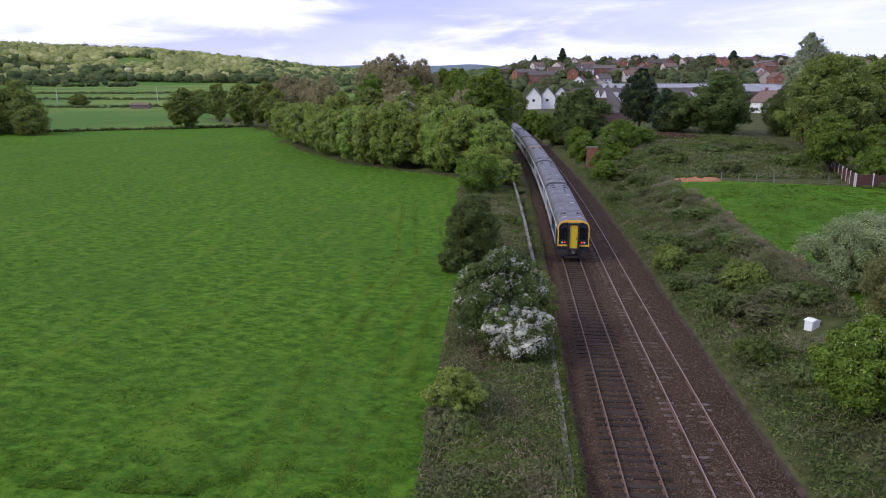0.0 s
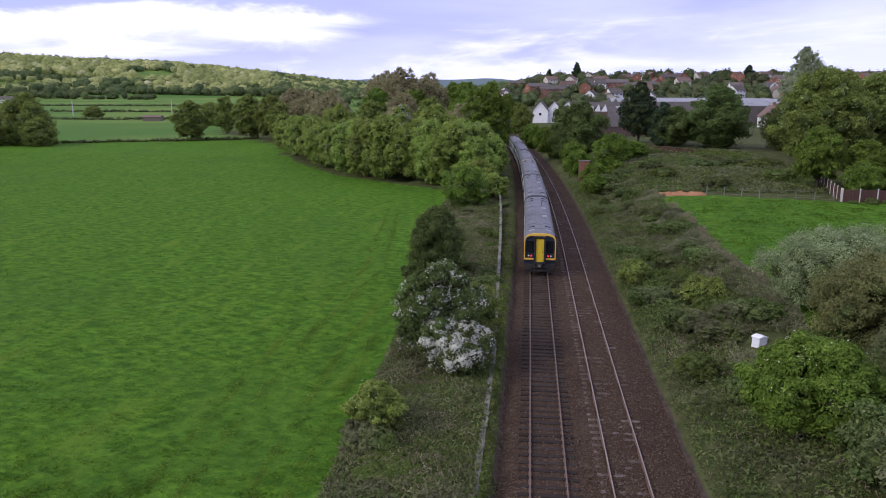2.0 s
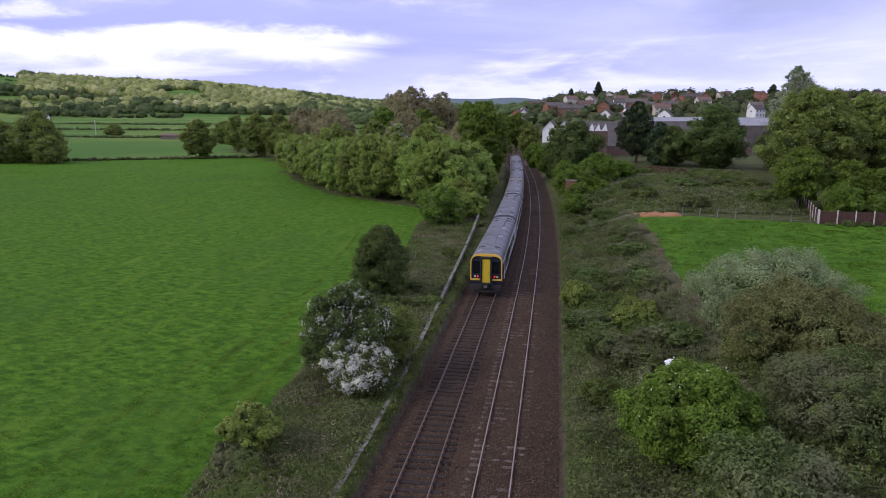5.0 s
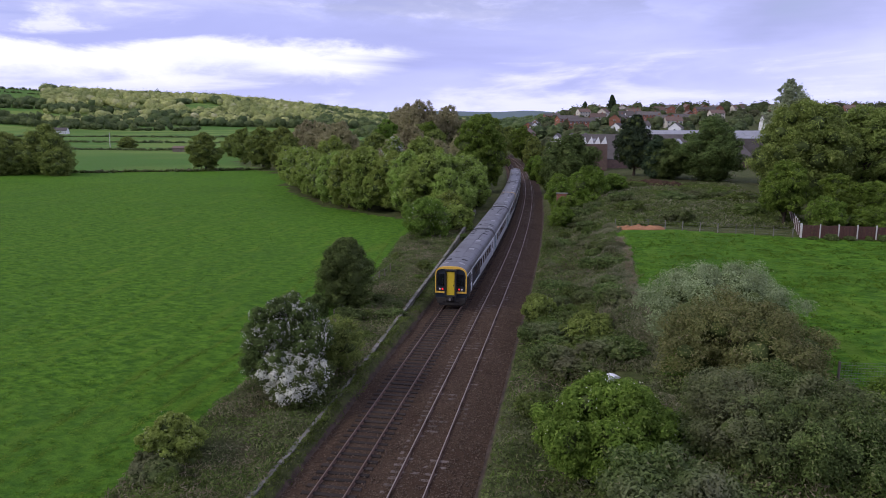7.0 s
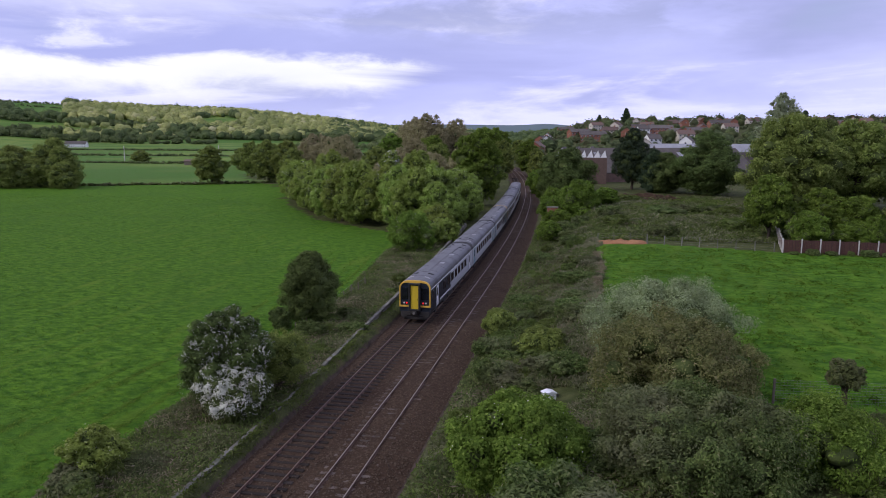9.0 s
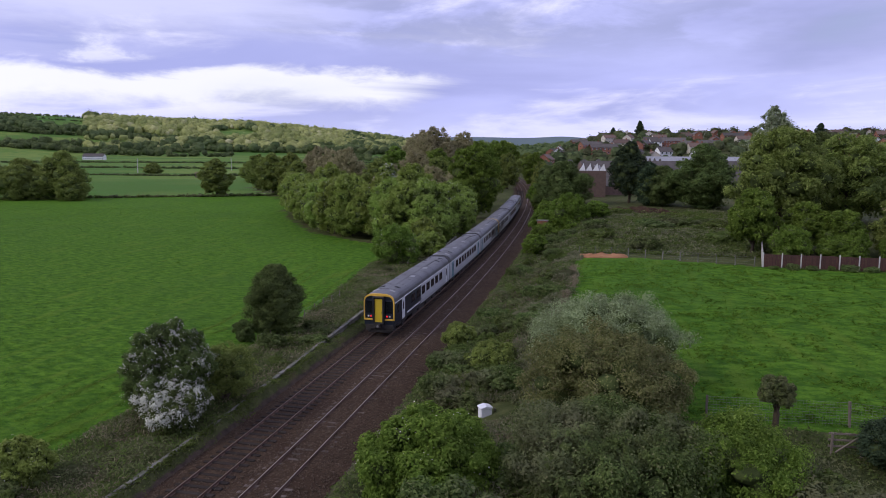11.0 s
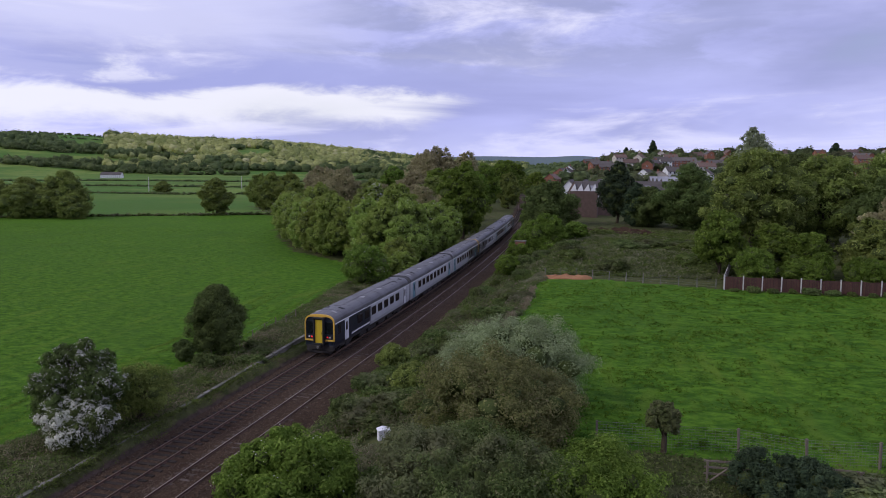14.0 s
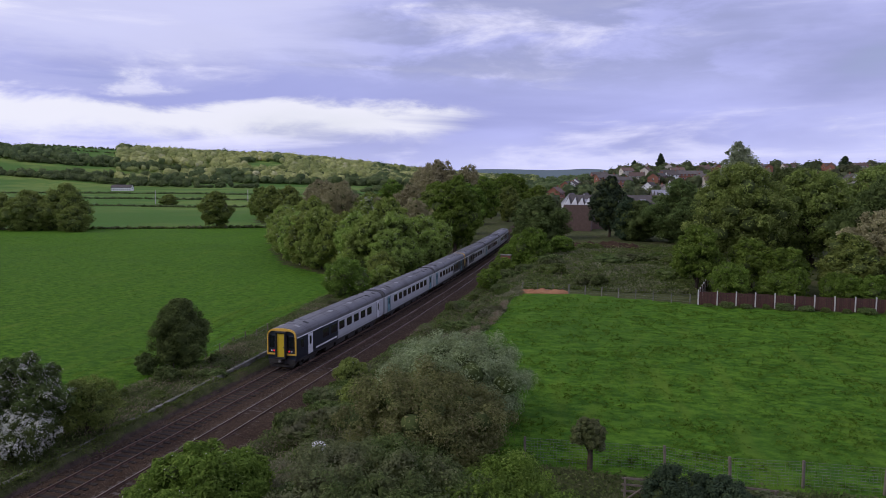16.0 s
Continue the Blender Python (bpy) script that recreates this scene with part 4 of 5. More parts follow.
T["white"] = stand(make_tree("hawthorn_tree", "tall hawthorn tree white with blossom", 6, 12.3, M_HAW, 6000, 0.34, 3, 14, 37, 1, 0.9, group="trees of the wood"), -28.7, 136, 1)
for kind, x, y, s, z in (("brown", -62, 200, 0.95, 1.0), ("brown", -84, 232, 1.0, 1.05), ("brown", -58, 305, 1.5, 1.62), ("brown", -66, 322, 1.5, 1.55), ("brown", -48, 318, 1.4, 1.5), ("brown", -75, 340, 1.4, 1.5), ("brown", -22, 150, 0.75, 0.75),
                         ("brown", -17, 162, 0.8, 0.8), ("brown", -33, 152, 0.7, 0.75), ("green", -52, 220, 1.0, 0.95), ("green", -40, 235, 1.0, 0.9), ("green", -36, 380, 1.3, 1.15), ("green", -45, 400, 1.3, 1.15), ("green", -20, 200, 0.9, 0.9),
                         ("green", -16, 178, 0.8, 0.8), ("olive", -83, 205, 0.95, 1.0), ("olive", -77, 196, 0.8, 0.85), ("olive", -109, 202, 1.05, 0.88), ("olive", -113, 240, 0.9, 0.95), ("olive", -30, 190, 1.0, 0.95), ("olive", -45, 180, 1.0, 0.9),
                         ("olive", -48, 260, 1.1, 1.1), ("green", -26, 250, 1.0, 1.0), ("olive", -20, 270, 1.0, 1.0), ("green", -30, 320, 1.1, 1.1), ("brown", -40, 205, 0.9, 0.95), ("olive", -27, 168, 0.8, 0.8),
                         ("green", -11, 285, 0.9, 0.85), ("olive", -17, 330, 1.0, 0.9), ("green", -30, 285, 0.8, 0.9), ("green", -50, 440, 1.2, 1.0), ("olive", -40, 445, 1.2, 0.9), ("green", -62, 452, 1.3, 1.0), ("olive", -4, 240, 0.8, 0.8), ("olive", -30, 440, 1.2, 0.8)):
    again(T[kind], x, y, s, rng_p.uniform(0, 6.28), z)
# lone shrubs in the meadow
lone = stand(make_tree("willow_bush", "wide grey-green willow clump at the field ditch", 15, 13.5, M_OLIVE, 12000, 0.42, 0.2, 20, 41, 3, lump=0.32, ragged=0.2, category="tree"), -148, 178, 1)
again(lone, -158, 170, 0.8, 2, 0.72)
again(lone, -161, 177, 0.9, 5, 0.85)
again(lone, -152, 174, 0.7, 4, 0.6)
again(lone, -140, 172, 0.62, 1, 0.55)
again(lone, -172, 172, 0.95, 3, 0.9)
again(lone, -240, 360, 0.7, 2, 0.5)
again(lone, -146, 300, 0.8, 2, 0.7)

# right of the line
stand(make_tree("broadleaf_tree", "grey-green rounded tree beside the line", 13, 13.5, M_DARK, 13000, 0.36, 0.5, 22, 51, 2, lump=0.28, group="trees behind the paddock"), 9.2, 141, 1, 0, 0.88)
stand(make_tree("pine_tree", "dark upright pine behind the waste ground", 8.5, 13.5, M_BLACK, 10000, 0.30, 1.5, 22, 52, 1, taper=0.5, group="trees behind the paddock"), 23.5, 150)
dk = stand(make_tree("holm_oak", "dense dark green holm oak behind the paddock", 12.5, 13.5, M_DARK, 14000, 0.32, 0.3, 24, 53, 1, taper=0.4, lump=0.27, group="trees behind the paddock"), 37.8, 137, 1.04, 0, 0.92)
again(dk, 30, 140, 0.62, 1.2, 0.6)
again(dk, 50, 132, 0.8, 2.2, 0.72)
cf = stand(make_tree("cypress_tree", "black-green cypress behind the waste ground", 6.5, 9.0, M_BLACK, 8000, 0.28, 0.2, 18, 54, 1, taper=0.5, group="trees behind the paddock"), 27.5, 141)
again(cf, 31, 146, 1.0, 1, 0.9)
stand(make_tree("poplar_tree", "tall pale silver-green poplar above the willows", 9.0, 20.8, M_POPLAR, 15000, 0.24, 6, 34, 55, 1, taper=0.45, lump=0.17, ragged=0.36, core=0.15, group="trees behind the paddock"), 45.4, 111.4, 1, 0, 0.91)
wl = stand(make_tree("willow_tree", "broad yellow-green willow behind the board fence", 14, 15, M_OLIVE, 18000, 0.28, 0.8, 30, 56, 2, lump=0.21, ragged=0.28, core=0.45, group="trees behind the paddock"), 43.5, 97)
again(wl, 55, 104, 1.05, 2, 0.95)
again(wl, 66, 108, 1.1, 4, 1.0)
fr = stand(make_tree("maple_tree", "small bright green tree behind the fence corner", 6.0, 7.8, M_FRESH, 10000, 0.24, 1.6, 16, 57, 1, group="trees behind the paddock"), 36.9, 79)
again(fr, 43.5, 80, 1.05, 2, 0.8)
again(fr, 47, 78.5, 0.95, 4, 0.72)
again(dk, 62, 92, 0.95, 4, 0.95)
again(dk, 54, 118, 1.0, 5, 1.05)
again(T["brown"], 58, 82, 0.72, 2, 0.66)
again(T["olive"], 54, 78, 0.75, 2, 0.55)
again(T["olive"], 70, 84, 0.9, 2, 0.8)
again(T["green"], 74, 98, 0.9, 2, 0.8)
bt = stand(make_tree("elder_bush", "rounded light green bush above the cutting", 6.5, 6.2, M_FRESH, 11000, 0.22, 0.2, 16, 58, 2, category="bush", group="bushes of the cutting"), 12.6, 103)
again(bt, 8.6, 88, 0.62, 1, 0.5)
again(bt, 9.6, 95, 0.75, 3, 0.6)
again(bt, 8.0, 112, 0.8, 3, 0.75)
again(bt, 7.5, 122, 0.85, 5, 0.9)
again(bt, 17, 108, 0.7, 5, 0.5)
again(bt, 5.5, 150, 0.9, 2, 1.0)
again(bt, 3.0, 168, 0.9, 3, 1.0)
again(bt, 0.0, 188, 1.0, 3, 1.1)

for i in range(13):
    again(bt, 39.5 + 2.7 * i + rng_p.uniform(-0.8, 0.8), 72.6 + rng_p.uniform(0, 4.0), rng_p.uniform(0.45, 0.8), rng_p.uniform(0, 6.28), rng_p.uniform(0.4, 0.75))

# near bushes right of the line
stand(make_tree("elder_bush", "bright green elder bush with cream flower heads", 5.6, 3.7, M_FRESH, 36000, 0.125, 0.1, 24, 61, 4, 0.015, lump=0.24, core=0.45, category="bush"), 11.7, 9.6)
stand(make_tree("willow_bush", "silvery grey-green willow bush on the bank", 9.5, 4.6, M_WILLOW, 34000, 0.10, 0.1, 26, 62, 5, 0, lump=0.25, ragged=0.22, core=0.40, category="bush"), 19.0, 25.5)
stand(make_tree("hazel_bush", "olive-brown hazel bush below the willow", 8.5, 4.0, M_HAZEL, 36000, 0.105, 0.1, 24, 63, 5, 0, lump=0.24, ragged=0.2, core=0.42, category="bush"), 19.0, 18.8)
stand(make_tree("bramble_bush", "dark tangled bramble thicket on the bank", 8.5, 2.7, M_BRAMBLE, 38000, 0.10, 0.0, 26, 64, 5, 0, lump=0.22, core=0.3, ragged=0.22, category="bush"), 19.3, 11.0)
stand(make_tree("privet_bush", "yellow-green overgrown hedge beside the thicket", 5.5, 2.4, M_FRESH, 18000, 0.10, 0.0, 18, 65, 4, 0, core=0.40, category="bush"), 24.3, 11.8)
stand(make_tree("elder_bush", "small flowering elder bush above the ballast edge", 2.8, 2.0, M_OLIVE, 6500, 0.12, 0.1, 12, 66, 3, 0.05, category="bush"), 7.6, 36.5)
stand(make_tree("hazel_bush", "small olive bush on the bank", 3.6, 1.8, M_OLIVE, 6500, 0.13, 0.0, 12, 67, 3, category="bush"), 11.4, 29.5)
stand(make_tree("bramble_bush", "low bramble mound on the bank", 5.5, 2.0, M_BRAMBLE, 10000, 0.14, 0.0, 16, 68, 3, category="bush"), 13.6, 4.2)
stand(make_tree("laurel_bush", "spreading dark evergreen shrub behind the timber hurdle", 4.6, 1.7, M_BLACK, 18000, 0.09, 0.1, 22, 70, 4, 0, lump=0.22, ragged=0.26, core=0.4, category="bush"), 32.6, 15.2)
stand(make_tree("pollard_tree", "stubby pollarded tree at the wire fence", 1.9, 2.6, M_BRAMBLE, 3500, 0.11, 1.3, 9, 69, 4, core=0.5), 27.5, 19.4)


mound = stand(make_tree("bramble_bush", "low rounded bramble mound on the cutting bank", 3.0, 1.3, M_BRAMBLE, 2700, 0.15, 0.0, 12, 101, 2, category="bush", group="bank brambles"), 9.0, 24)
tuss = stand(make_tree("nettle_clump", "rough green nettle clump on the cutting bank", 2.4, 1.0, M_NETTLE, 2300, 0.13, 0.0, 12, 102, 2, ragged=0.25, category="bush", group="bank brambles"), 8.4, 17)
for i in range(64):
    y = 3 + 100 * rng_p.random() ** 1.3
    x = 7.6 + rng_p.random() * (7.0 if y > 20 else 12) + float(curve_x(y))
    if math.hypot(x - 12.3, y - 18.5) < 3.6:
        continue
    again(mound if i % 3 else tuss, x, y, rng_p.uniform(0.5, 1.25), rng_p.uniform(0, 6.28), rng_p.uniform(0.4, 1.1))
for i in range(34):
    y = 2 + 88 * rng_p.random() ** 1.2
    e = float(left_edge(y))
    again(tuss if i % 3 else mound, e + 0.8 + rng_p.random() * (-5.0 - e), y, rng_p.uniform(0.4, 0.9), rng_p.uniform(0, 6.28), rng_p.uniform(0.3, 0.7))
for i in range(14):
    again(mound if i % 2 else tuss, rng_p.uniform(11, 37), rng_p.uniform(78, 118), rng_p.uniform(1.0, 2.4), rng_p.uniform(0, 6.28), rng_p.uniform(0.7, 1.3))
for i in range(18):
    again(mound if i % 3 else tuss, 37.5 + 2.0 * i, 68.7 + rng_p.uniform(-0.3, 0.2), rng_p.uniform(0.35, 0.7), rng_p.uniform(0, 6.28), rng_p.uniform(0.3, 0.6))
for i in range(16):
    again(mound if i % 2 else tuss, rng_p.uniform(25, 46), rng_p.uniform(6, 15.5), rng_p.uniform(0.8, 1.6), rng_p.uniform(0, 6.28), rng_p.uniform(0.5, 1.0))


# ---- undergrowth, grass and far woods ----
def scatter(name, label, n, region, leaf, size, height, seed, upright=0.0, patch=None, group_n=1, long=1.4, flat=0.0, grow=0.0):
    """Loose low growth on the ground: region gives x and y from random numbers; patch thins it out."""
    rng = np.random.default_rng(seed)
    n, size = int(n * 1.7), size * 0.78
    x, y = region(rng, n)
    if patch is not None:
        k = patch(x, y) > rng.random(n)
        x, y = x[k], y[k]
    k = np.hypot(x - 12.7, (y - 19.4) * 0.7) > 1.5
    x, y = x[k], y[k]
    if group_n > 1:
        x, y = np.repeat(x, group_n), np.repeat(y, group_n)
        x = x + rng.normal(size=len(x)) * size * 1.3
        y = y + rng.normal(size=len(x)) * size * 1.3
    hh = height * (0.55 + 0.45 * fbm(x / 1.6, y / 1.6, seed)) * rng.random(len(x)) ** 0.6
    z = ground_z(x, y) + np.maximum(hh, 0.01)
    nrm = rng.normal(size=(len(x), 3))
    nrm[:, 2] = np.abs(nrm[:, 2]) + 0.8 * (1 - upright)
    nrm[:, 2] = nrm[:, 2] * (1 - upright * 0.8) + flat
    v, f = leaf_tris(np.stack([x, y, z], 1), unit(nrm), size * rng.uniform(0.5, 1.4, len(x)) * (1 + grow * y), rng, long)
    tagged(new(name, np_mesh(name, v, f, [leaf])), label, "undergrowth", kind="stuff")


def bank_right(rng, n):
    y = 1 + 108 * rng.random(n) ** 1.35
    return 6.5 + rng.random(n) ** 0.9 * np.where(y < 20, 16, np.where(y < 76, 9.0, 16)) + curve_x(y), y


def bank_left(rng, n):
    y = 0 + 92 * rng.random(n) ** 1.3
    e = left_edge(y)
    return e + (-2.85 - 0.028 * np.maximum(0, y - 18) + curve_x(y) - e) * rng.random(n), y


def waste(rng, n):
    y = rng.uniform(76, 128, n)
    return rng.uniform(9, 40, n), y


def field_left(rng, n):
    y = 1 + 150 * rng.random(n) ** 1.9
    e = left_edge(y)
    return e + 0.3 - rng.random(n) ** 1.1 * (26 + 0.9 * y), y


def field_right(rng, n):
    y = 20 + 50 * rng.random(n) ** 1.2
    return 15 + rng.random(n) * 42, y


def cess(rng, n):
    y = 0 + 70 * rng.random(n) ** 1.2
    k = np.maximum(0, y - 18)
    return -2.75 - 0.028 * k + rng.random(n) ** 1.6 * (0.7 + 0.02 * k), y


def garden(rng, n):
    return rng.uniform(22, 52, n), rng.uniform(4, 19.3, n)


M_WHEEL = leaf_mat("flattened_grass_blade", (0.100, 0.170, 0.020), (0.185, 0.260, 0.038), (0.23, 0.25, 0.08))
M_TUSSOCK = leaf_mat("tussock_blade", (0.060, 0.128, 0.012), (0.125, 0.225, 0.025), (0.17, 0.24, 0.05))
def wheel_lines(rng, n):
    y = -2 + 74 * rng.random(n) ** 1.2
    return left_edge(y) - np.array([1.1, 2.7, 5.4, 7.0])[rng.integers(0, 4, n)] + 0.16 * rng.normal(size=n) + 0.25 * vnoise(y / 7, y * 0, 5), y


lumps = lambda s, t, seed: (lambda x, y: np.clip(0.5 + t + 0.9 * fbm(x / s, y / s, seed), 0, 1))
scatter("bramble_undergrowth", "tangled bramble and nettle covering the cutting bank", 62000, bank_right, M_BRAMBLE, 0.15, 0.55, 71)
scatter("verge_grass", "long green grass among the brambles on the bank", 26000, bank_right, M_NETTLE, 0.11, 0.6, 72, 0.7, lumps(3.5, 0.0, 4), long=2.6)
scatter("dry_stems", "dry buff stems and dead grass on the bank", 15000, bank_right, M_DRY, 0.07, 0.8, 73, 0.9, lumps(5, -0.15, 8), long=4.0)
def bank_top(rng, n):
    y = 8 + 70 * rng.random(n)
    return 11.0 + 4.6 * rng.random(n) + 0.8 * vnoise(y / 6, y * 0, 3), y


scatter("dry_grass", "pale buff and grey-green dry grass along the top of the bank", 64000, bank_top, M_DRYGRASS, 0.075, 0.85, 84, 0.8, lumps(4.0, 0.0, 18), long=3.6)
def fence_line(rng, n):
    y = 26 + 38 * rng.random(n)
    return 15.4 + 0.25 * rng.normal(size=n) + 0.5 * vnoise(y / 5, y * 0, 6), y


scatter("dead_stalks", "pale dead stalks along the old field boundary", 6000, fence_line, M_DRY, 0.06, 1.0, 85, 0.95, lumps(2.0, 0.0, 28), long=5.0)
scatter("bramble_undergrowth", "brown-green bramble on the verge by the field", 26000, bank_left, M_BRAMBLE, 0.13, 0.4, 74)
scatter("verge_grass", "long grass on the verge by the field", 12000, bank_left, M_NETTLE, 0.10, 0.45, 75, 0.7, lumps(3.0, 0.0, 6), long=2.6)
scatter("dry_stems", "dead brown stems on the verge by the field", 20000, bank_left, M_DRY, 0.06, 0.5, 76, 0.8, lumps(4.0, 0.0, 9), long=4.0)
scatter("cess_grass", "green weeds between the trough and the ballast", 9000, cess, M_NETTLE, 0.09, 0.3, 81, 0.3, lumps(2.0, 0.1, 5), long=2.0)
scatter("bramble_undergrowth", "weedy growth on the near side of the wire fence", 16000, garden, M_BRAMBLE, 0.14, 0.4, 82, 0.2, lumps(3.0, 0.05, 5))
scatter("verge_grass", "long dark grass on the near side of the wire fence", 46000, garden, M_DARK, 0.10, 0.35, 83, 0.5, lumps(3.5, 0.1, 25), long=2.4)
scatter("rough_grass", "rough olive grass on the waste ground", 30000, waste, M_NETTLE, 0.22, 0.5, 77, 0.5, None, long=2.0)
scatter("dry_grass", "pale dry grass over the waste ground", 24000, waste, M_DRYGRASS, 0.15, 0.6, 89, 0.7, lumps(6.0, 0.0, 38), long=3.0)
scatter("bramble_undergrowth", "low brambles on the waste ground", 16000, waste, M_BRAMBLE, 0.24, 0.8, 78, 0.2, lumps(9, -0.1, 3))
scatter("pasture_grass", "lush green pasture grass in the open field", 90000, field_left, M_BLADE, 0.06, 0.10, 79, 0.3, lumps(0.7, -0.15, 14), long=3.4, flat=1.0, grow=0.008)
scatter("pasture_grass", "lush green pasture grass in the fenced paddock", 60000, field_right, M_BLADE, 0.07, 0.16, 80, 0.3, lumps(0.9, -0.25, 15), long=3.0, flat=0.8, grow=0.004)


scatter("flattened_grass", "yellowed flattened grass along old wheel lines in the field", 24000, wheel_lines, M_WHEEL, 0.04, 0.05, 88, 0.0, lumps(2.0, 0.1, 37), 1, 3.4, 1.2)
scatter("grass_tussocks", "dark green grass tussocks in the fenced paddock", 9000, field_right, M_TUSSOCK, 0.075, 0.24, 86, 0.5, lumps(1.6, -0.30, 35), 8, 2.4)


def far_clumps(name, label, places, leaf, per, seed, size=None):
    """Distant trees as loose heaps of leaf sprays; places: rows of x, y, width, height."""
    rng = np.random.default_rng(seed)
    P = np.repeat(places, per, 0)
    d = unit(rng.normal(size=(len(P), 3)) + np.array([0, 0, 0.5]))
    d[:, 2] = np.abs(d[:, 2]) * 1.0
    lump = 0.95 + 0.18 * np.sin(d[:, 0] * 5 + P[:, 0]) * np.sin(d[:, 1] * 5 + P[:, 1])
    rad = lump * rng.uniform(0.84, 1.02, len(P))
    pos = np.stack([P[:, 0] + d[:, 0] * P[:, 2] * 0.5 * rad, P[:, 1] + d[:, 1] * P[:, 2] * 0.5 * rad, ground_z(P[:, 0], P[:, 1]) + 0.1 * P[:, 3] + d[:, 2] * P[:, 3] * 0.9 * rad], 1)
    v, f = leaf_tris(pos, unit(d + rng.normal(size=d.shape) * 0.3 + np.array([0, 0, 0.4])), P[:, 2] * (size or 0.28) * rng.uniform(0.5, 1.1, len(P)), rng, 1.1)
    # the mass of each crown
    bm = bmesh.new()
    bmesh.ops.create_icosphere(bm, subdivisions=2 if len(places) < 900 else 1, radius=1.0)
    iv = np.array([q.co[:] for q in bm.verts])
    jf = np.array([[q.index for q in t.verts] for t in bm.faces])
    bm.free()
    n, m = len(places), len(iv)
    iv = iv @ np.array(Euler((0.6, 0.35, 0.2)).to_matrix())
    h = 0.62 + 0.18 * np.sin(iv[None, :, 0] * 4.5 + places[:, None, 0]) * np.sin(iv[None, :, 1] * 4.5 + places[:, None, 1]) + 0.24 * rng.random((n, m))
    c = np.stack([places[:, 0], places[:, 1], ground_z(places[:, 0], places[:, 1]) + 0.42 * places[:, 3]], 1)
    cv = c[:, None] + iv[None] * h[..., None] * np.stack([places[:, 2] * 0.5, places[:, 2] * 0.5, places[:, 3] * 0.56], 1)[:, None]
    cf = (np.arange(n)[:, None, None] * m + jf[None]).reshape(-1, 3) + len(v)
    me = np_mesh(name, np.concatenate([v, cv.reshape(-1, 3)]), np.concatenate([f, cf]), [leaf])
    tagged(new(name, me), label, "trees", kind="stuff")


def far_plants():
    rng = np.random.default_rng(90)
    # wooded hillside: open fields to the west, sunlight-coloured wood along the middle with clearings
    deg = rng.uniform(-62, -7, 9500)
    r = np.sqrt(rng.uniform(1400 ** 2, 2750 ** 2, 9500))
    a = np.radians(deg)
    x, y = r * np.sin(a), r * np.cos(a)
    d = fbm(x / 330, y / 330, 44)
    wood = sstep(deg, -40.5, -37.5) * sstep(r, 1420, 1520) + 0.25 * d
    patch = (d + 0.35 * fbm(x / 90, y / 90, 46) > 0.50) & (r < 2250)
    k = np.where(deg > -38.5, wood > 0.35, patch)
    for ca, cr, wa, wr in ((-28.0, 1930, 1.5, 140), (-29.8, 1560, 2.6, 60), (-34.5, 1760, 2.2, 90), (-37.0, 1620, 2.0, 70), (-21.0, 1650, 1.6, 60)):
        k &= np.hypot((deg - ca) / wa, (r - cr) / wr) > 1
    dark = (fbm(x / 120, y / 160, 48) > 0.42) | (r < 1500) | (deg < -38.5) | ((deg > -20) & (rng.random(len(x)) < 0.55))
    for sel, leaf, label, sd in ((k & ~dark, M_HILLWOOD, "spring woodland on the far hillside, pale with painted-in sunlight", 91), (k & dark, M_VALLEY, "darker woods and copses on the far hillside", 98)):
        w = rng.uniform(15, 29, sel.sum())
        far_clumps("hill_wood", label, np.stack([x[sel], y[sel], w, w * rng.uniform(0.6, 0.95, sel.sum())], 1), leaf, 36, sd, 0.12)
    # dark tree lines and hedges in the valley
    rows = []
    for x0, y0, x1, y1, wd, ht, gap in ((-1100, 1180, -180, 1500, 24, 16, 7), (-1300, 1040, -760, 1230, 24, 13, 10), (-640, 600, -200, 760, 6, 2.2, 2.6), (-470, 430, -150, 560, 5, 2.0, 2.2),
                                        (-350, 300, -130, 420, 4, 1.6, 1.8), (-1300, 1320, -300, 1640, 26, 16, 8), (-330, 900, -90, 640, 16, 11, 12), (-230, 560, -110, 380, 12, 9, 9),
                                        (-1500, 1250, -1150, 1640, 10, 6, 7), (-1750, 1500, -1270, 1700, 9, 6, 7), (-1900, 1760, -1420, 1850, 9, 6, 7), (-1620, 1420, -1340, 2000, 9, 6, 8), (-1200, 1120, -620, 1130, 22, 14, 11)):
        n = int(math.hypot(x1 - x0, y1 - y0) / gap)
        t = np.linspace(0, 1, n)
        rows.append(np.stack([x0 + (x1 - x0) * t + rng.normal(size=n) * gap * 0.3, y0 + (y1 - y0) * t + rng.normal(size=n) * gap * 0.5 + 20 * np.sin(t * 7), wd * rng.uniform(0.6, 1.3, n), ht * rng.uniform(0.5, 1.3, n)], 1))
    far_clumps("hedgerow_trees", "dark hedgerow trees across the valley fields", np.concatenate(rows), M_VALLEY, 60, 92, 0.13)
    # ditch growth at the end of the near field
    n = 110
    t = np.linspace(0, 1, n)
    far_clumps("ditch_hedge", "low dark growth along the field ditch", np.stack([-185 + 95 * t, 160 + 50 * t + rng.normal(size=n) * 0.5, rng.uniform(1.5, 2.6, n), rng.uniform(0.5, 1.3, n)], 1), M_BRAMBLE, 30, 93, 0.2)
    # trees among the houses
    a = np.radians(rng.uniform(-3, 34, 460))
    r = rng.uniform(330, 1150, 460)
    w = rng.uniform(5, 11, 460)
    far_clumps("town_trees", "garden trees among the houses on the slope", np.stack([r * np.sin(a), r * np.cos(a), w, w * rng.uniform(0.5, 0.9, 460)], 1), M_TOWNTREE, 50, 94, 0.2)
    a = np.radians(rng.uniform(-3, 34, 150))
    r = rng.uniform(300, 1000, 150)
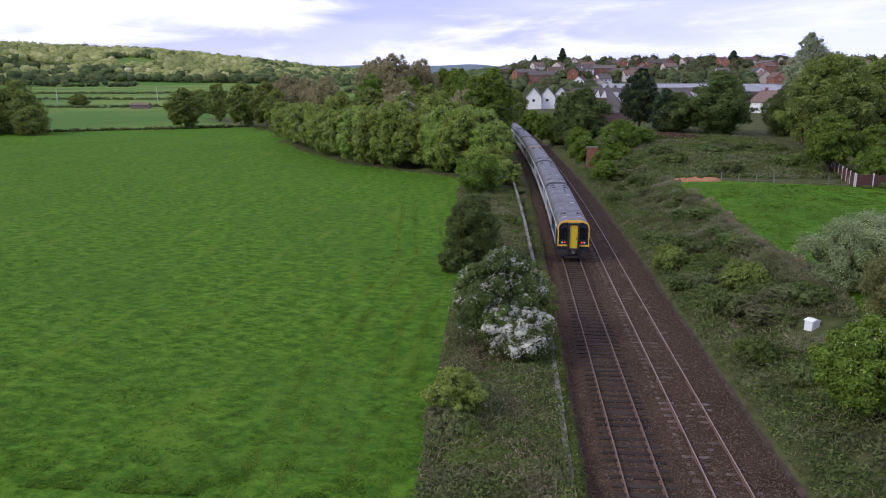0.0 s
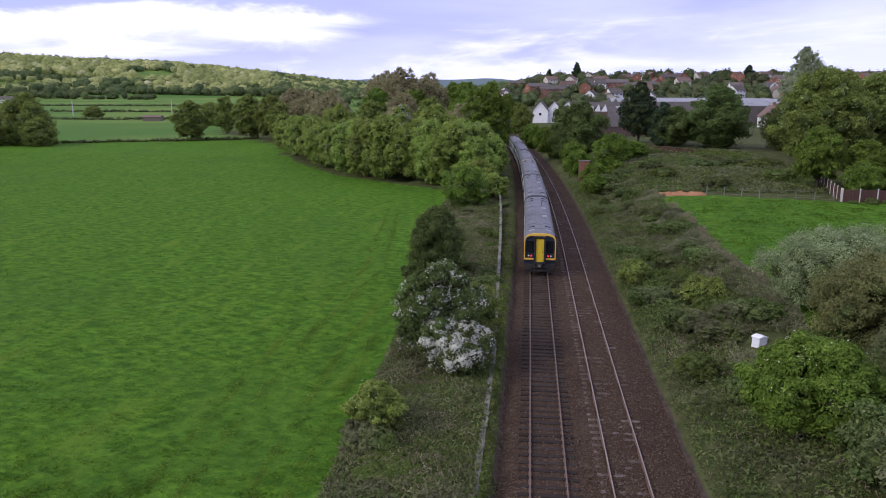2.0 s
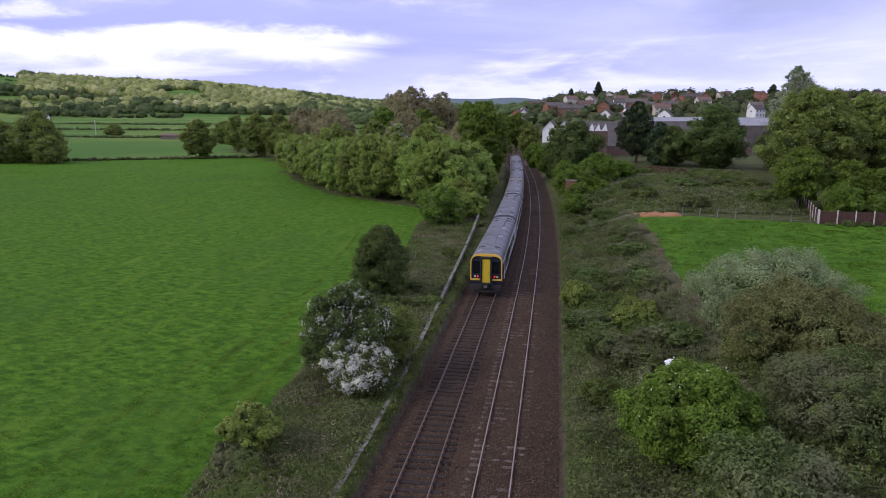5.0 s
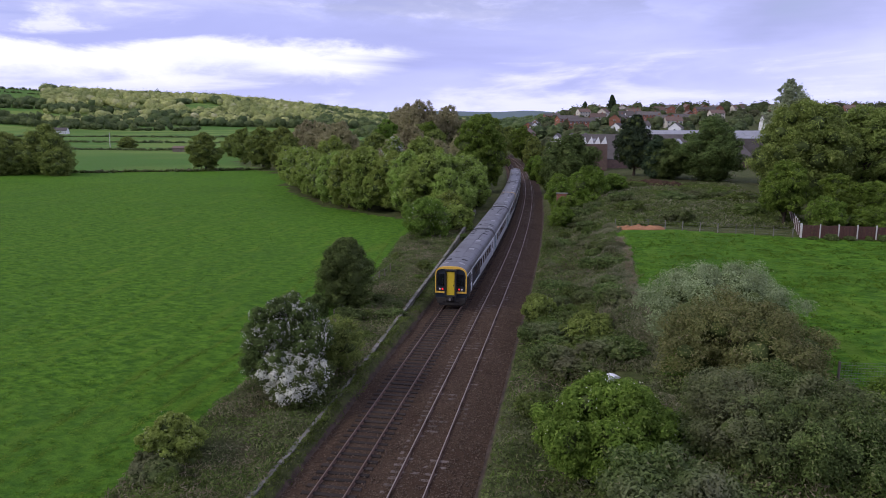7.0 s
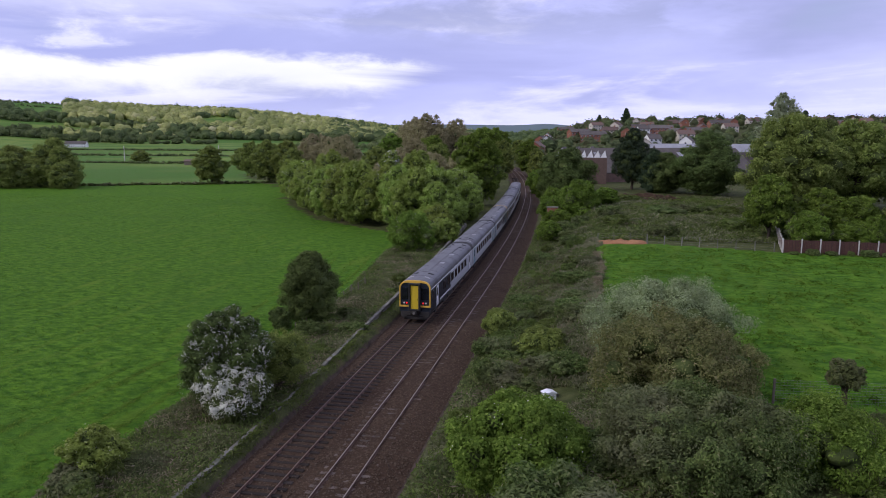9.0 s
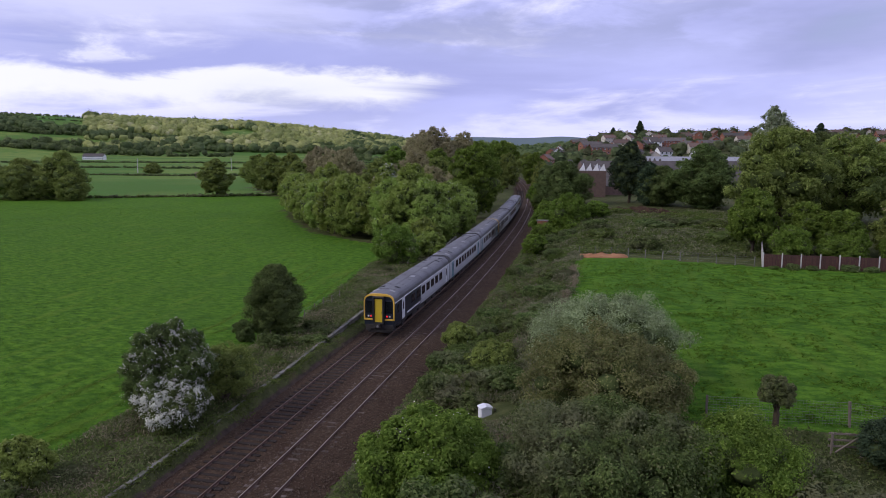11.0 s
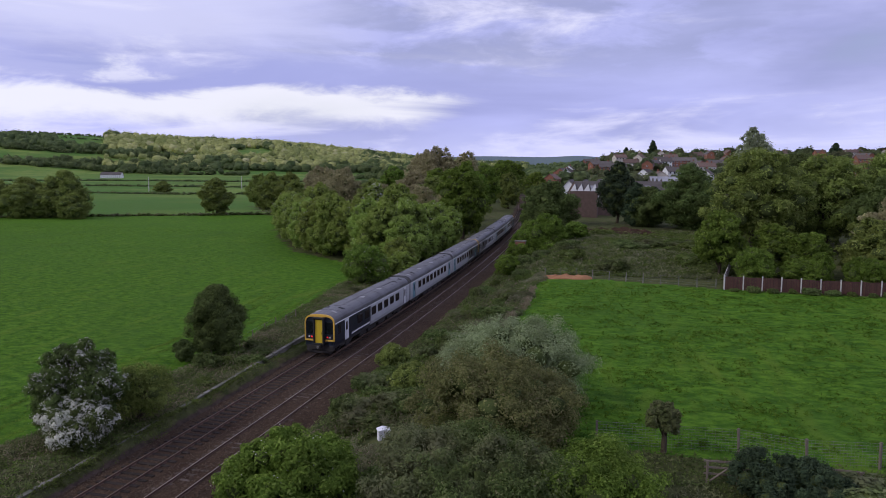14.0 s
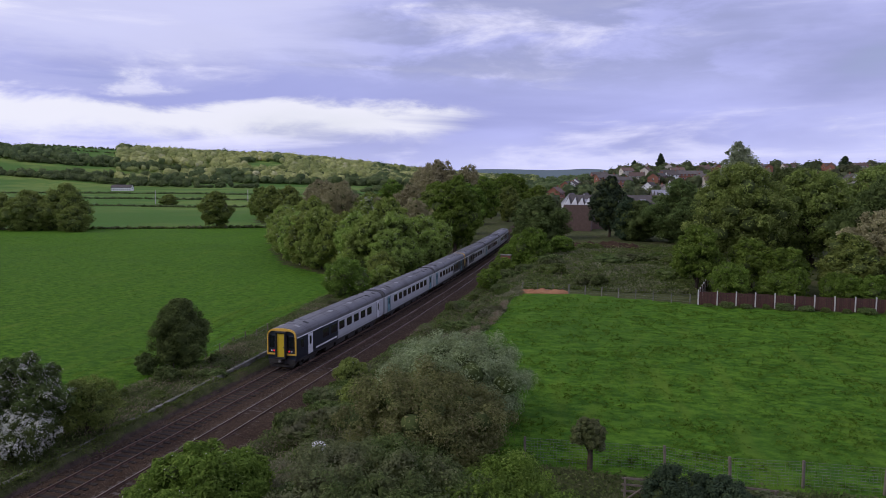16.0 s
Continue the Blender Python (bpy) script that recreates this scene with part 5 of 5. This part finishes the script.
    w = rng.uniform(7, 13, 150)
    far_clumps("town_trees", "fresh green garden trees among the houses", np.stack([r * np.sin(a), r * np.cos(a), w, w * rng.uniform(0.6, 1.0, 150)], 1), M_TOWNTREE, 60, 95, 0.2)
    # two tall conifers on the skyline and dark trees along the ridge
    a = np.radians(rng.uniform(-1, 32, 150))
    r = rng.uniform(780, 1080, 150)
    w = rng.uniform(8, 17, 150)
    far_clumps("ridge_trees", "dark garden trees along the ridge of the town", np.stack([r * np.sin(a), r * np.cos(a), w, w * rng.uniform(0.5, 0.85, 150)], 1), M_TOWNTREE, 90, 97, 0.16)
    # woods that close the horizon
    a = np.radians(np.concatenate([rng.uniform(-16, 2, 500), rng.uniform(-8, 42, 500)]))
    r = rng.uniform(1150, 2600, 1000)
    w = rng.uniform(15, 30, 1000)
    far_clumps("horizon_wood", "hazy woods along the horizon", np.stack([r * np.sin(a), r * np.cos(a), w, w * rng.uniform(0.4, 0.7, 1000)], 1), M_VALLEY, 20, 96, 0.16)


far_plants()
con = stand(make_tree("conifer_tree", "tall dark conifer rising over the roofs", 11, 21, M_BLACK, 2600, 1.0, 1.0, 16, 110, 1, taper=0.75, group="skyline conifers"), 56, 930)
again(con, 24, 1010, 0.9, 2, 0.8)
again(con, 250, 880, 1.1, 2, 0.75)


# ---- fences, posts and small things ----
M_BOARD = mat("red_brown_board", (0.050, 0.022, 0.017), (0.095, 0.042, 0.031), 2.0, 0.85, 0.3, stretch=(1, 1, 4), obj_var=0.18)
M_WOODG = mat("grey_wood", (0.12, 0.10, 0.08), (0.24, 0.20, 0.17), 3.0, 0.9, 0.3, stretch=(1, 1, 0.2))
M_WIRE = plain("galvanised_wire", (0.25, 0.25, 0.26), 0.5, 0.7)
M_DIRT = mat("orange_soil", (0.24, 0.11, 0.055), (0.42, 0.22, 0.12), 1.2, 0.95, 0.8)
M_BOX = plain("white_cabinet_paint", (0.78, 0.78, 0.82), 0.45)
M_BRICK = mat("red_brick", (0.20, 0.085, 0.055), (0.33, 0.155, 0.11), 6.0, 0.9, 0.2)
M_RENDER = plain("white_render", (0.74, 0.74, 0.74), 0.8)
M_CREAM = plain("cream_render", (0.55, 0.50, 0.43), 0.8)
M_TILE = mat("brown_roof_tile", (0.095, 0.060, 0.048), (0.17, 0.11, 0.09), 1.5, 0.85, 0.2, obj_var=0.2)
M_SLATE = mat("grey_slate", (0.085, 0.075, 0.070), (0.155, 0.135, 0.128), 0.6, 0.9, 0.1, obj_var=0.2)
M_ROOFLT = mat("pale_sheet_roof", (0.20, 0.20, 0.22), (0.33, 0.33, 0.36), 0.3, 0.8, stretch=(1, 0.1, 1))
M_PANE = plain("window_pane", (0.03, 0.035, 0.045), 0.1)


def board_fence(x0, y0, x1, y1, bays, label):
    root = tagged(empty("board_fence"), label, "fence", "board fences")
    L = math.hypot(x1 - x0, y1 - y0) / bays
    ang = math.atan2(y1 - y0, x1 - x0)
    post = board = None
    for i in range(bays + 1):
        x, y = x0 + (x1 - x0) * i / bays, y0 + (y1 - y0) * i / bays
        z = gz(x, y)
        if post is None:
            post = part("post", boxes(((0, 0, 0.75), (0.13, 0.13, 1.85)), bevel=0.02), M_POSTC, root, "pale concrete fence post")
            ob = post
        else:
            ob = new("post", post.data)
            ob.parent = root
        ob.matrix_basis = pose(x, y, z, 0, 0, math.degrees(ang))
        if i == bays:
            break
        w = (L - 0.14) / 11
        for b in range(11):
            f = (0.07 + w * (b + 0.5)) / L
            bx, by = x + (x1 - x0) / bays * f, y + (y1 - y0) / bays * f
            if board is None:
                board = part("board", boxes(((0, 0, 0.75), (w * 0.95, 0.025, 1.5)), bevel=0.005), M_BOARD, root)
                o2 = board
            else:
                o2 = new("board", board.data)
                o2.parent = root
            o2.matrix_basis = pose(bx, by, gz(bx, by) + 0.05 * math.sin(b * 7.1 + i) * 0.4, 0, 0, math.degrees(ang))


board_fence(36.5, 69.6, 76.5, 69.2, 20, "red-brown board fence with pale concrete posts")
board_fence(36.5, 70.0, 39.4, 86.0, 8, "red-brown board fence running back under the trees")


def wire_fence(pts, h, post_mat, label, strands=4, size=0.11, net=False):
    root = tagged(empty("wire_fence"), label, "fence", "wire fences")
    tops = []
    for i, (x, y) in enumerate(pts):
        z = gz(x, y)
        t = 0.03 * math.sin(i * 5.3)
        bm = boxes(((0, 0, h / 2 - 0.15), (size, size, h + 0.3)), bevel=0.015)
        part("post", bm, post_mat, root).matrix_basis = pose(x, y, z, math.degrees(t), math.degrees(t * 1.4), 10 * i)
        tops.append(Vector((x, y, z)))
    for s in range(strands):
        bm = bmesh.new()
        for a, b in zip(tops, tops[1:]):
            k = Vector((0, 0, h * (s + 1) / strands * 0.95))
            cyl(bm, a + k, b + k, 0.006, sides=4)
        part("wire", bm, M_WIRE, root)
    if net:
        bm = bmesh.new()
        for a, b in zip(tops, tops[1:]):
            k = int((b - a).length / 0.16)
            for i in range(1, k):
                p = a.lerp(b, i / k)
                cyl(bm, p, p + Vector((0, 0, h * 0.95)), 0.004, sides=3)
        part("netting", bm, M_WIRE, root, "fine galvanised wire netting")


wire_fence([(15.6 + 2.0 * i, 75.0 - 0.53 * i) for i in range(11)], 1.15, M_CONC, "wire fence with pale concrete posts at the paddock end")
wire_fence([(24.2, 19.6), (31.2, 20.2), (34.2, 19.5), (37.5, 19.9), (41, 20.0), (44.5, 20.1), (48, 20.3)], 1.35, M_WOODG, "leaning wooden posts with wire netting along the paddock", 9, 0.12, True)
wire_fence([(-8.6 - 0.02 * i, 34 + 2.4 * i) for i in range(9)], 0.9, M_WOODG, "low wooden stakes with wire along the field edge", 2, 0.09)


def hurdle(x, y, turn):
    """Grey timber frame with braces."""
    root = tagged(empty("timber_hurdle", pose(x, y, gz(x, y), 0, 0, turn)), "weathered grey timber hurdle in the long grass", "hurdle", "timber hurdles")
    for px in (-1.3, 0.0, 1.3):
        part("upright", boxes(((px, 0, 0.55), (0.10, 0.10, 1.1)), bevel=0.01), M_WOODG, root)
    for z in (0.45, 0.75, 1.05):
        part("rail", boxes(((0, 0.065, z), (2.9, 0.03, 0.10)), bevel=0.008), M_WOODG, root)
    part("brace", cyl(bmesh.new(), (-1.2, -0.07, 0.15), (-0.1, -0.07, 1.05), 0.045, sides=6), M_WOODG, root)


hurdle(30.6, 16.4, 3)
hurdle(34.4, 16.6, -2)


def relay_box():
    root = tagged(empty("relay_cabinet", pose(12.5, 19.8, 0.55, 0, 0, 30)), "white painted steel lineside cabinet among brambles", "cabinet")
    part("plinth", boxes(((0, 0, -0.10), (0.80, 0.68, 0.4)), bevel=0.02), M_CONC, root)
    part("body", boxes(((0, 0, 0.60), (0.66, 0.54, 1.06)), bevel=0.02), M_BOX, root)
    pr = [(-0.37, 1.12), (0.37, 1.12), (0.37, 1.17), (0.0, 1.27), (-0.37, 1.17)]
    part("lid", extrude_y(pr, -0.31, 0.31), M_BOX, root, "low pitched white steel lid")
    for s in (-1, 1):
        door = part("door", boxes(((s * 0.16, -0.277, 0.60), (0.30, 0.02, 0.96)), bevel=0.006), M_BOX, root)
        part("handle", boxes(((s * 0.05, -0.295, 0.62), (0.03, 0.03, 0.14))), M_BLK, door)
    part("side_post", cyl(bmesh.new(), (0.62, 0.1, 0.0), (0.62, 0.1, 0.98), 0.05, sides=8), M_WOODG, root, "short wooden stake beside the cabinet")


relay_box()


def soil_mound(x0, y0, lx, ly, h, seed, label, material):
    n = 28
    bm = bmesh.new()
    g = [[None] * (n + 1) for _ in range(n + 1)]
    for i in range(n + 1):
        for j in range(n + 1):
            a, b = i / n * 2 - 1, j / n * 2 - 1
            x, y = x0 + a * lx, y0 + b * ly
            q = max(0.0, 1 - (a * a + b * b))
            z = gz(x, y) - 0.1 + (h * q ** 0.7 + 0.1) * (0.8 + 0.45 * float(fbm(x / 0.8, y / 0.8, seed)))
            g[i][j] = bm.verts.new((x, y, z if q > 0 else gz(x, y) - 0.25))
    for i in range(n):
        for j in range(n):
            bm.faces.new((g[i][j], g[i + 1][j], g[i + 1][j + 1], g[i][j + 1]))
    me = bpy.data.meshes.new("soil_mound")
    bm.normal_update()
    bm.to_mesh(me)
    bm.free()
    me.materials.append(material)
    tagged(new("soil_mound", me), label, "soil heap")


soil_mound(18.4, 73.6, 3.4, 1.3, 0.55, 5, "low heap of bare orange soil at the paddock edge", M_DIRT)
soil_mound(24.0, 122, 8.5, 3.0, 1.1, 6, "bare grey-brown rubble bank below the trees", M_BALLAST)


def brick_pier(x, y):
    root = tagged(empty("brick_pier", pose(x, y, gz(x, y))), "old red brick pier beside the line", "brick pier")
    core = part("core", boxes(((0, 0, 1.6), (1.72, 0.84, 3.4))), M_CONC, root)
    brick = None
    for r in range(16):
        for i in range(7):
            for s in (-1, 1):
                ob_x = -0.78 + 0.235 * i + (0.11 if r % 2 else 0)
                if brick is None:
                    brick = part("brick", boxes(((0, 0, 0), (0.222, 0.06, 0.19)), bevel=0.008), M_BRICK, root)
                    ob = brick
                else:
                    ob = new("brick", brick.data)
                    ob.parent = root
                ob.location = (ob_x, s * 0.43, 0.15 + 0.205 * r)
    part("coping", boxes(((0, 0, 3.42), (2.0, 1.05, 0.16)), bevel=0.03), M_CONC, root)


brick_pier(8.3, 104)

# ---- houses and works on the far slope ----
def gable_roof(w, d, h0, h1, over=0.35):
    """Ridge along x."""
    a, b = w / 2 + over, d / 2 + over
    drop = (h1 - h0) * over / (d / 2)
    t = 0.18
    bm = bmesh.new()
    pr = [(-b, h0 - drop), (0, h1), (b, h0 - drop), (b, h0 - drop + t), (0, h1 + t), (-b, h0 - drop + t)]
    va = [bm.verts.new((-a, y, z)) for y, z in pr]
    vb = [bm.verts.new((a, y, z)) for y, z in pr]
    for i in range(6):
        j = (i + 1) % 6
        bm.faces.new((va[i], va[j], vb[j], vb[i]))
    for v in (va, vb):
        bm.faces.new((v[0], v[1], v[4], v[5]))
        bm.faces.new((v[1], v[2], v[3], v[4]))
    bmesh.ops.recalc_face_normals(bm, faces=bm.faces)
    return bm


def gable_wall(w, d, h0, h1):
    bm = bmesh.new()
    pr = [(-d / 2, -6.0), (d / 2, -6.0), (d / 2, h0), (0, h1), (-d / 2, h0)]
    va = [bm.verts.new((-w / 2, y, z)) for y, z in pr]
    vb = [bm.verts.new((w / 2, y, z)) for y, z in pr]
    for i in range(5):
        j = (i + 1) % 5
        bm.faces.new((va[i], va[j], vb[j], vb[i]))
    bm.faces.new(va[::-1])
    bm.faces.new(vb)
    bmesh.ops.recalc_face_normals(bm, faces=bm.faces)
    return bm


def house(w, d, h0, h1, wall, roof, label, chimney=True):
    root = tagged(empty("house"), label, "house", "houses on the slope")
    wl = part("wall", gable_wall(w, d, h0, h1), wall, root)
    rf = part("roof", gable_roof(w, d, h0, h1), roof, root)
    if chimney:
        part("chimney", boxes(((w * 0.32, 0, h1 + 0.2), (0.7, 0.9, 1.8)), ((w * 0.32, 0, h1 + 1.05), (0.85, 1.05, 0.15))), M_BRICK, rf)
    n = max(2, int(w / 2.6))
    for s in (-1, 1):
        for i in range(n):
            x = -w / 2 + w * (i + 0.5) / n
            for z in ((1.5, 4.1) if h0 > 4 else (1.5,)):
                win = part("window", boxes(((x, s * (d / 2 + 0.01), z), (1.25, 0.10, 1.15))), M_WHITE, wl, "white framed window")
                part("pane", boxes(((x, s * (d / 2 + 0.05), z), (1.05, 0.05, 0.95))), M_PANE, win)
        win = part("window", boxes(((s * (w / 2 + 0.01), 0, h0 * 0.75), (0.10, 1.2, 1.15))), M_WHITE, wl)
        part("pane", boxes(((s * (w / 2 + 0.05), 0, h0 * 0.75), (0.05, 1.0, 0.95))), M_PANE, win)
    return root


def put(ob, x, y, turn, dz=0.0):
    ob.matrix_basis = pose(x, y, gz(x, y) + dz, 0, 0, turn)
    return ob


put(house(16, 8.5, 3.2, 7.6, M_RENDER, M_TILE, "white gabled bungalow with brown tiled roof"), 54, 222, 62)
put(house(14, 9, 4.0, 7.8, M_RENDER, M_TILE, "white gabled house with brown tiled roof"), 87, 250, 110)
put(house(13, 8, 3.5, 7.4, M_BRICK, M_TILE, "brick house with brown tiled roof"), 100, 262, 20)
# three white gables side by side
for i in range(3):
    put(house(9, 6, 6.0, 9.5, M_RENDER, M_SLATE, "white three-storey gabled terrace house", False), 3.5 + 5.6 * i, 282 + 3.0 * i, 84, -1)
kinds = [house(10, 8, 5.2, 8.2, M_BRICK, M_TILE, "red brick house with brown tiled roof on the slope"),
         house(12, 8, 5.2, 8.0, M_CREAM, M_TILE, "cream rendered house with brown tiled roof on the slope"),
         house(9, 7.5, 5.0, 8.0, M_RENDER, M_SLATE, "white rendered house with slate roof on the slope"),
         house(20, 8, 5.2, 7.8, M_BRICK, M_SLATE, "brick terrace with slate roof on the slope")]
rh = random.Random(12)
spots = []
for i in range(130):
    a, r = math.radians(rh.uniform(-2.5, 30)), rh.uniform(400, 1050)
    x, y = r * math.sin(a), r * math.cos(a)
    if any(math.hypot(x - p, y - q) < 16 for p, q in spots):
        continue
    spots.append((x, y))
    src = kinds[len(spots) % 4]
    m = pose(x, y, gz(x, y), 0, 0, rh.choice((10, 25, 80, 100)) + rh.uniform(-12, 12))
    if len(spots) <= 4:
        src.matrix_basis = m
    else:
        copy_thing(src, m)


def works(x, y, turn, w, d, h0, h1, bays, wall, roof, label, lift=0.0):
    """A long works hall with ridge roofs side by side."""
    root = tagged(empty("works_building", pose(x, y, gz(x, y) + lift, 0, 0, turn)), label, "industrial building", "works buildings")
    for i in range(bays):
        off = (i - (bays - 1) / 2) * d
        bm = gable_wall(w, d - 0.02, h0, h1)
        bmesh.ops.translate(bm, verts=bm.verts, vec=(0, off, 0))
        part("wall", bm, wall, root)
        bm = gable_roof(w, d, h0, h1, 0.05)
        bmesh.ops.translate(bm, verts=bm.verts, vec=(0, off, 0.02))
        rf = part("roof", bm, roof, root)
        for k in range(int(w / 8)):
            xx = -w / 2 + 4 + 8 * k
            sl = math.atan2(h1 - h0, d / 2)
            for s in (-1, 1):
                bm = bmesh.new()
                add_box(bm, (xx, off + s * d * 0.22, (h0 + h1) / 2 + 0.30 + (h1 - h0) * 0.06), (1.6, d * 0.26, 0.08), 0, Euler((-s * sl, 0, 0)).to_matrix())
                part("rooflight", bm, M_ROOFLT, rf)



def gable_row(x, y):
    """Brown brick end of the hall with a row of narrow white-faced roof gables."""
    root = tagged(empty("works_building", pose(x, y, gz(x, y))), "brown brick lean-to with four narrow white roof gables", "industrial building", "works buildings")
    part("wall", boxes(((0, 0, 2.8), (6.8, 6.0, 7.6)), bevel=0.03), M_TILE, root)
    for i in range(4):
        cx = (i - 1.5) * 1.66
        part("roof", extrude_y([(cx - 0.82, 6.62), (cx + 0.82, 6.62), (cx + 0.30, 8.5)], -2.9, 3.0), M_SLATE, root)
        part("gable_face", extrude_y([(cx - 0.80, 6.62), (cx + 0.80, 6.62), (cx + 0.30, 8.44)], -3.0, -2.9), M_RENDER, root, "white painted gable face")


works(33, 196, 18, 46, 26, 2.5, 8.8, 1, M_TILE, M_SLATE, "long hall with dark grey pitched roof")
gable_row(15.0, 171)
works(70, 306, 3, 66, 18, 4.5, 6.8, 4, M_SLATE, M_ROOFLT, "wide works with pale sheeted multi-ridge roof", 2.2)
works(125, 320, 4, 46, 14, 5.5, 8.5, 2, M_CREAM, M_SLATE, "white works shed with grey roof")


def field_shed(x, y, turn):
    root = tagged(empty("field_shed", pose(x, y, gz(x, y), 0, 0, turn)), "low grey-brown field shed in the meadow", "shed", "field sheds")
    part("wall", gable_wall(9, 5, 2.0, 2.8), M_WOODG, root)
    part("roof", gable_roof(9, 5, 2.0, 2.8), M_TILE, root)


field_shed(-196, 342, 10)
put(house(26, 12, 4.5, 8, M_RENDER, M_SLATE, "white farm building across the valley", False), -640, 820, 20)


def pole(x, y, h):
    root = tagged(empty("telegraph_pole", pose(x, y, gz(x, y))), "slim grey telegraph pole in the meadow", "telegraph pole", "telegraph poles")
    part("shaft", cyl(bmesh.new(), (0, 0, -0.5), (0, 0, h), 0.28, 0.2, 8), M_POSTC, root)
    part("crossarm", boxes(((0, 0, h - 0.6), (1.6, 0.12, 0.12))), M_WOODG, root)


pole(-275, 395, 9)
pole(-245, 460, 9)
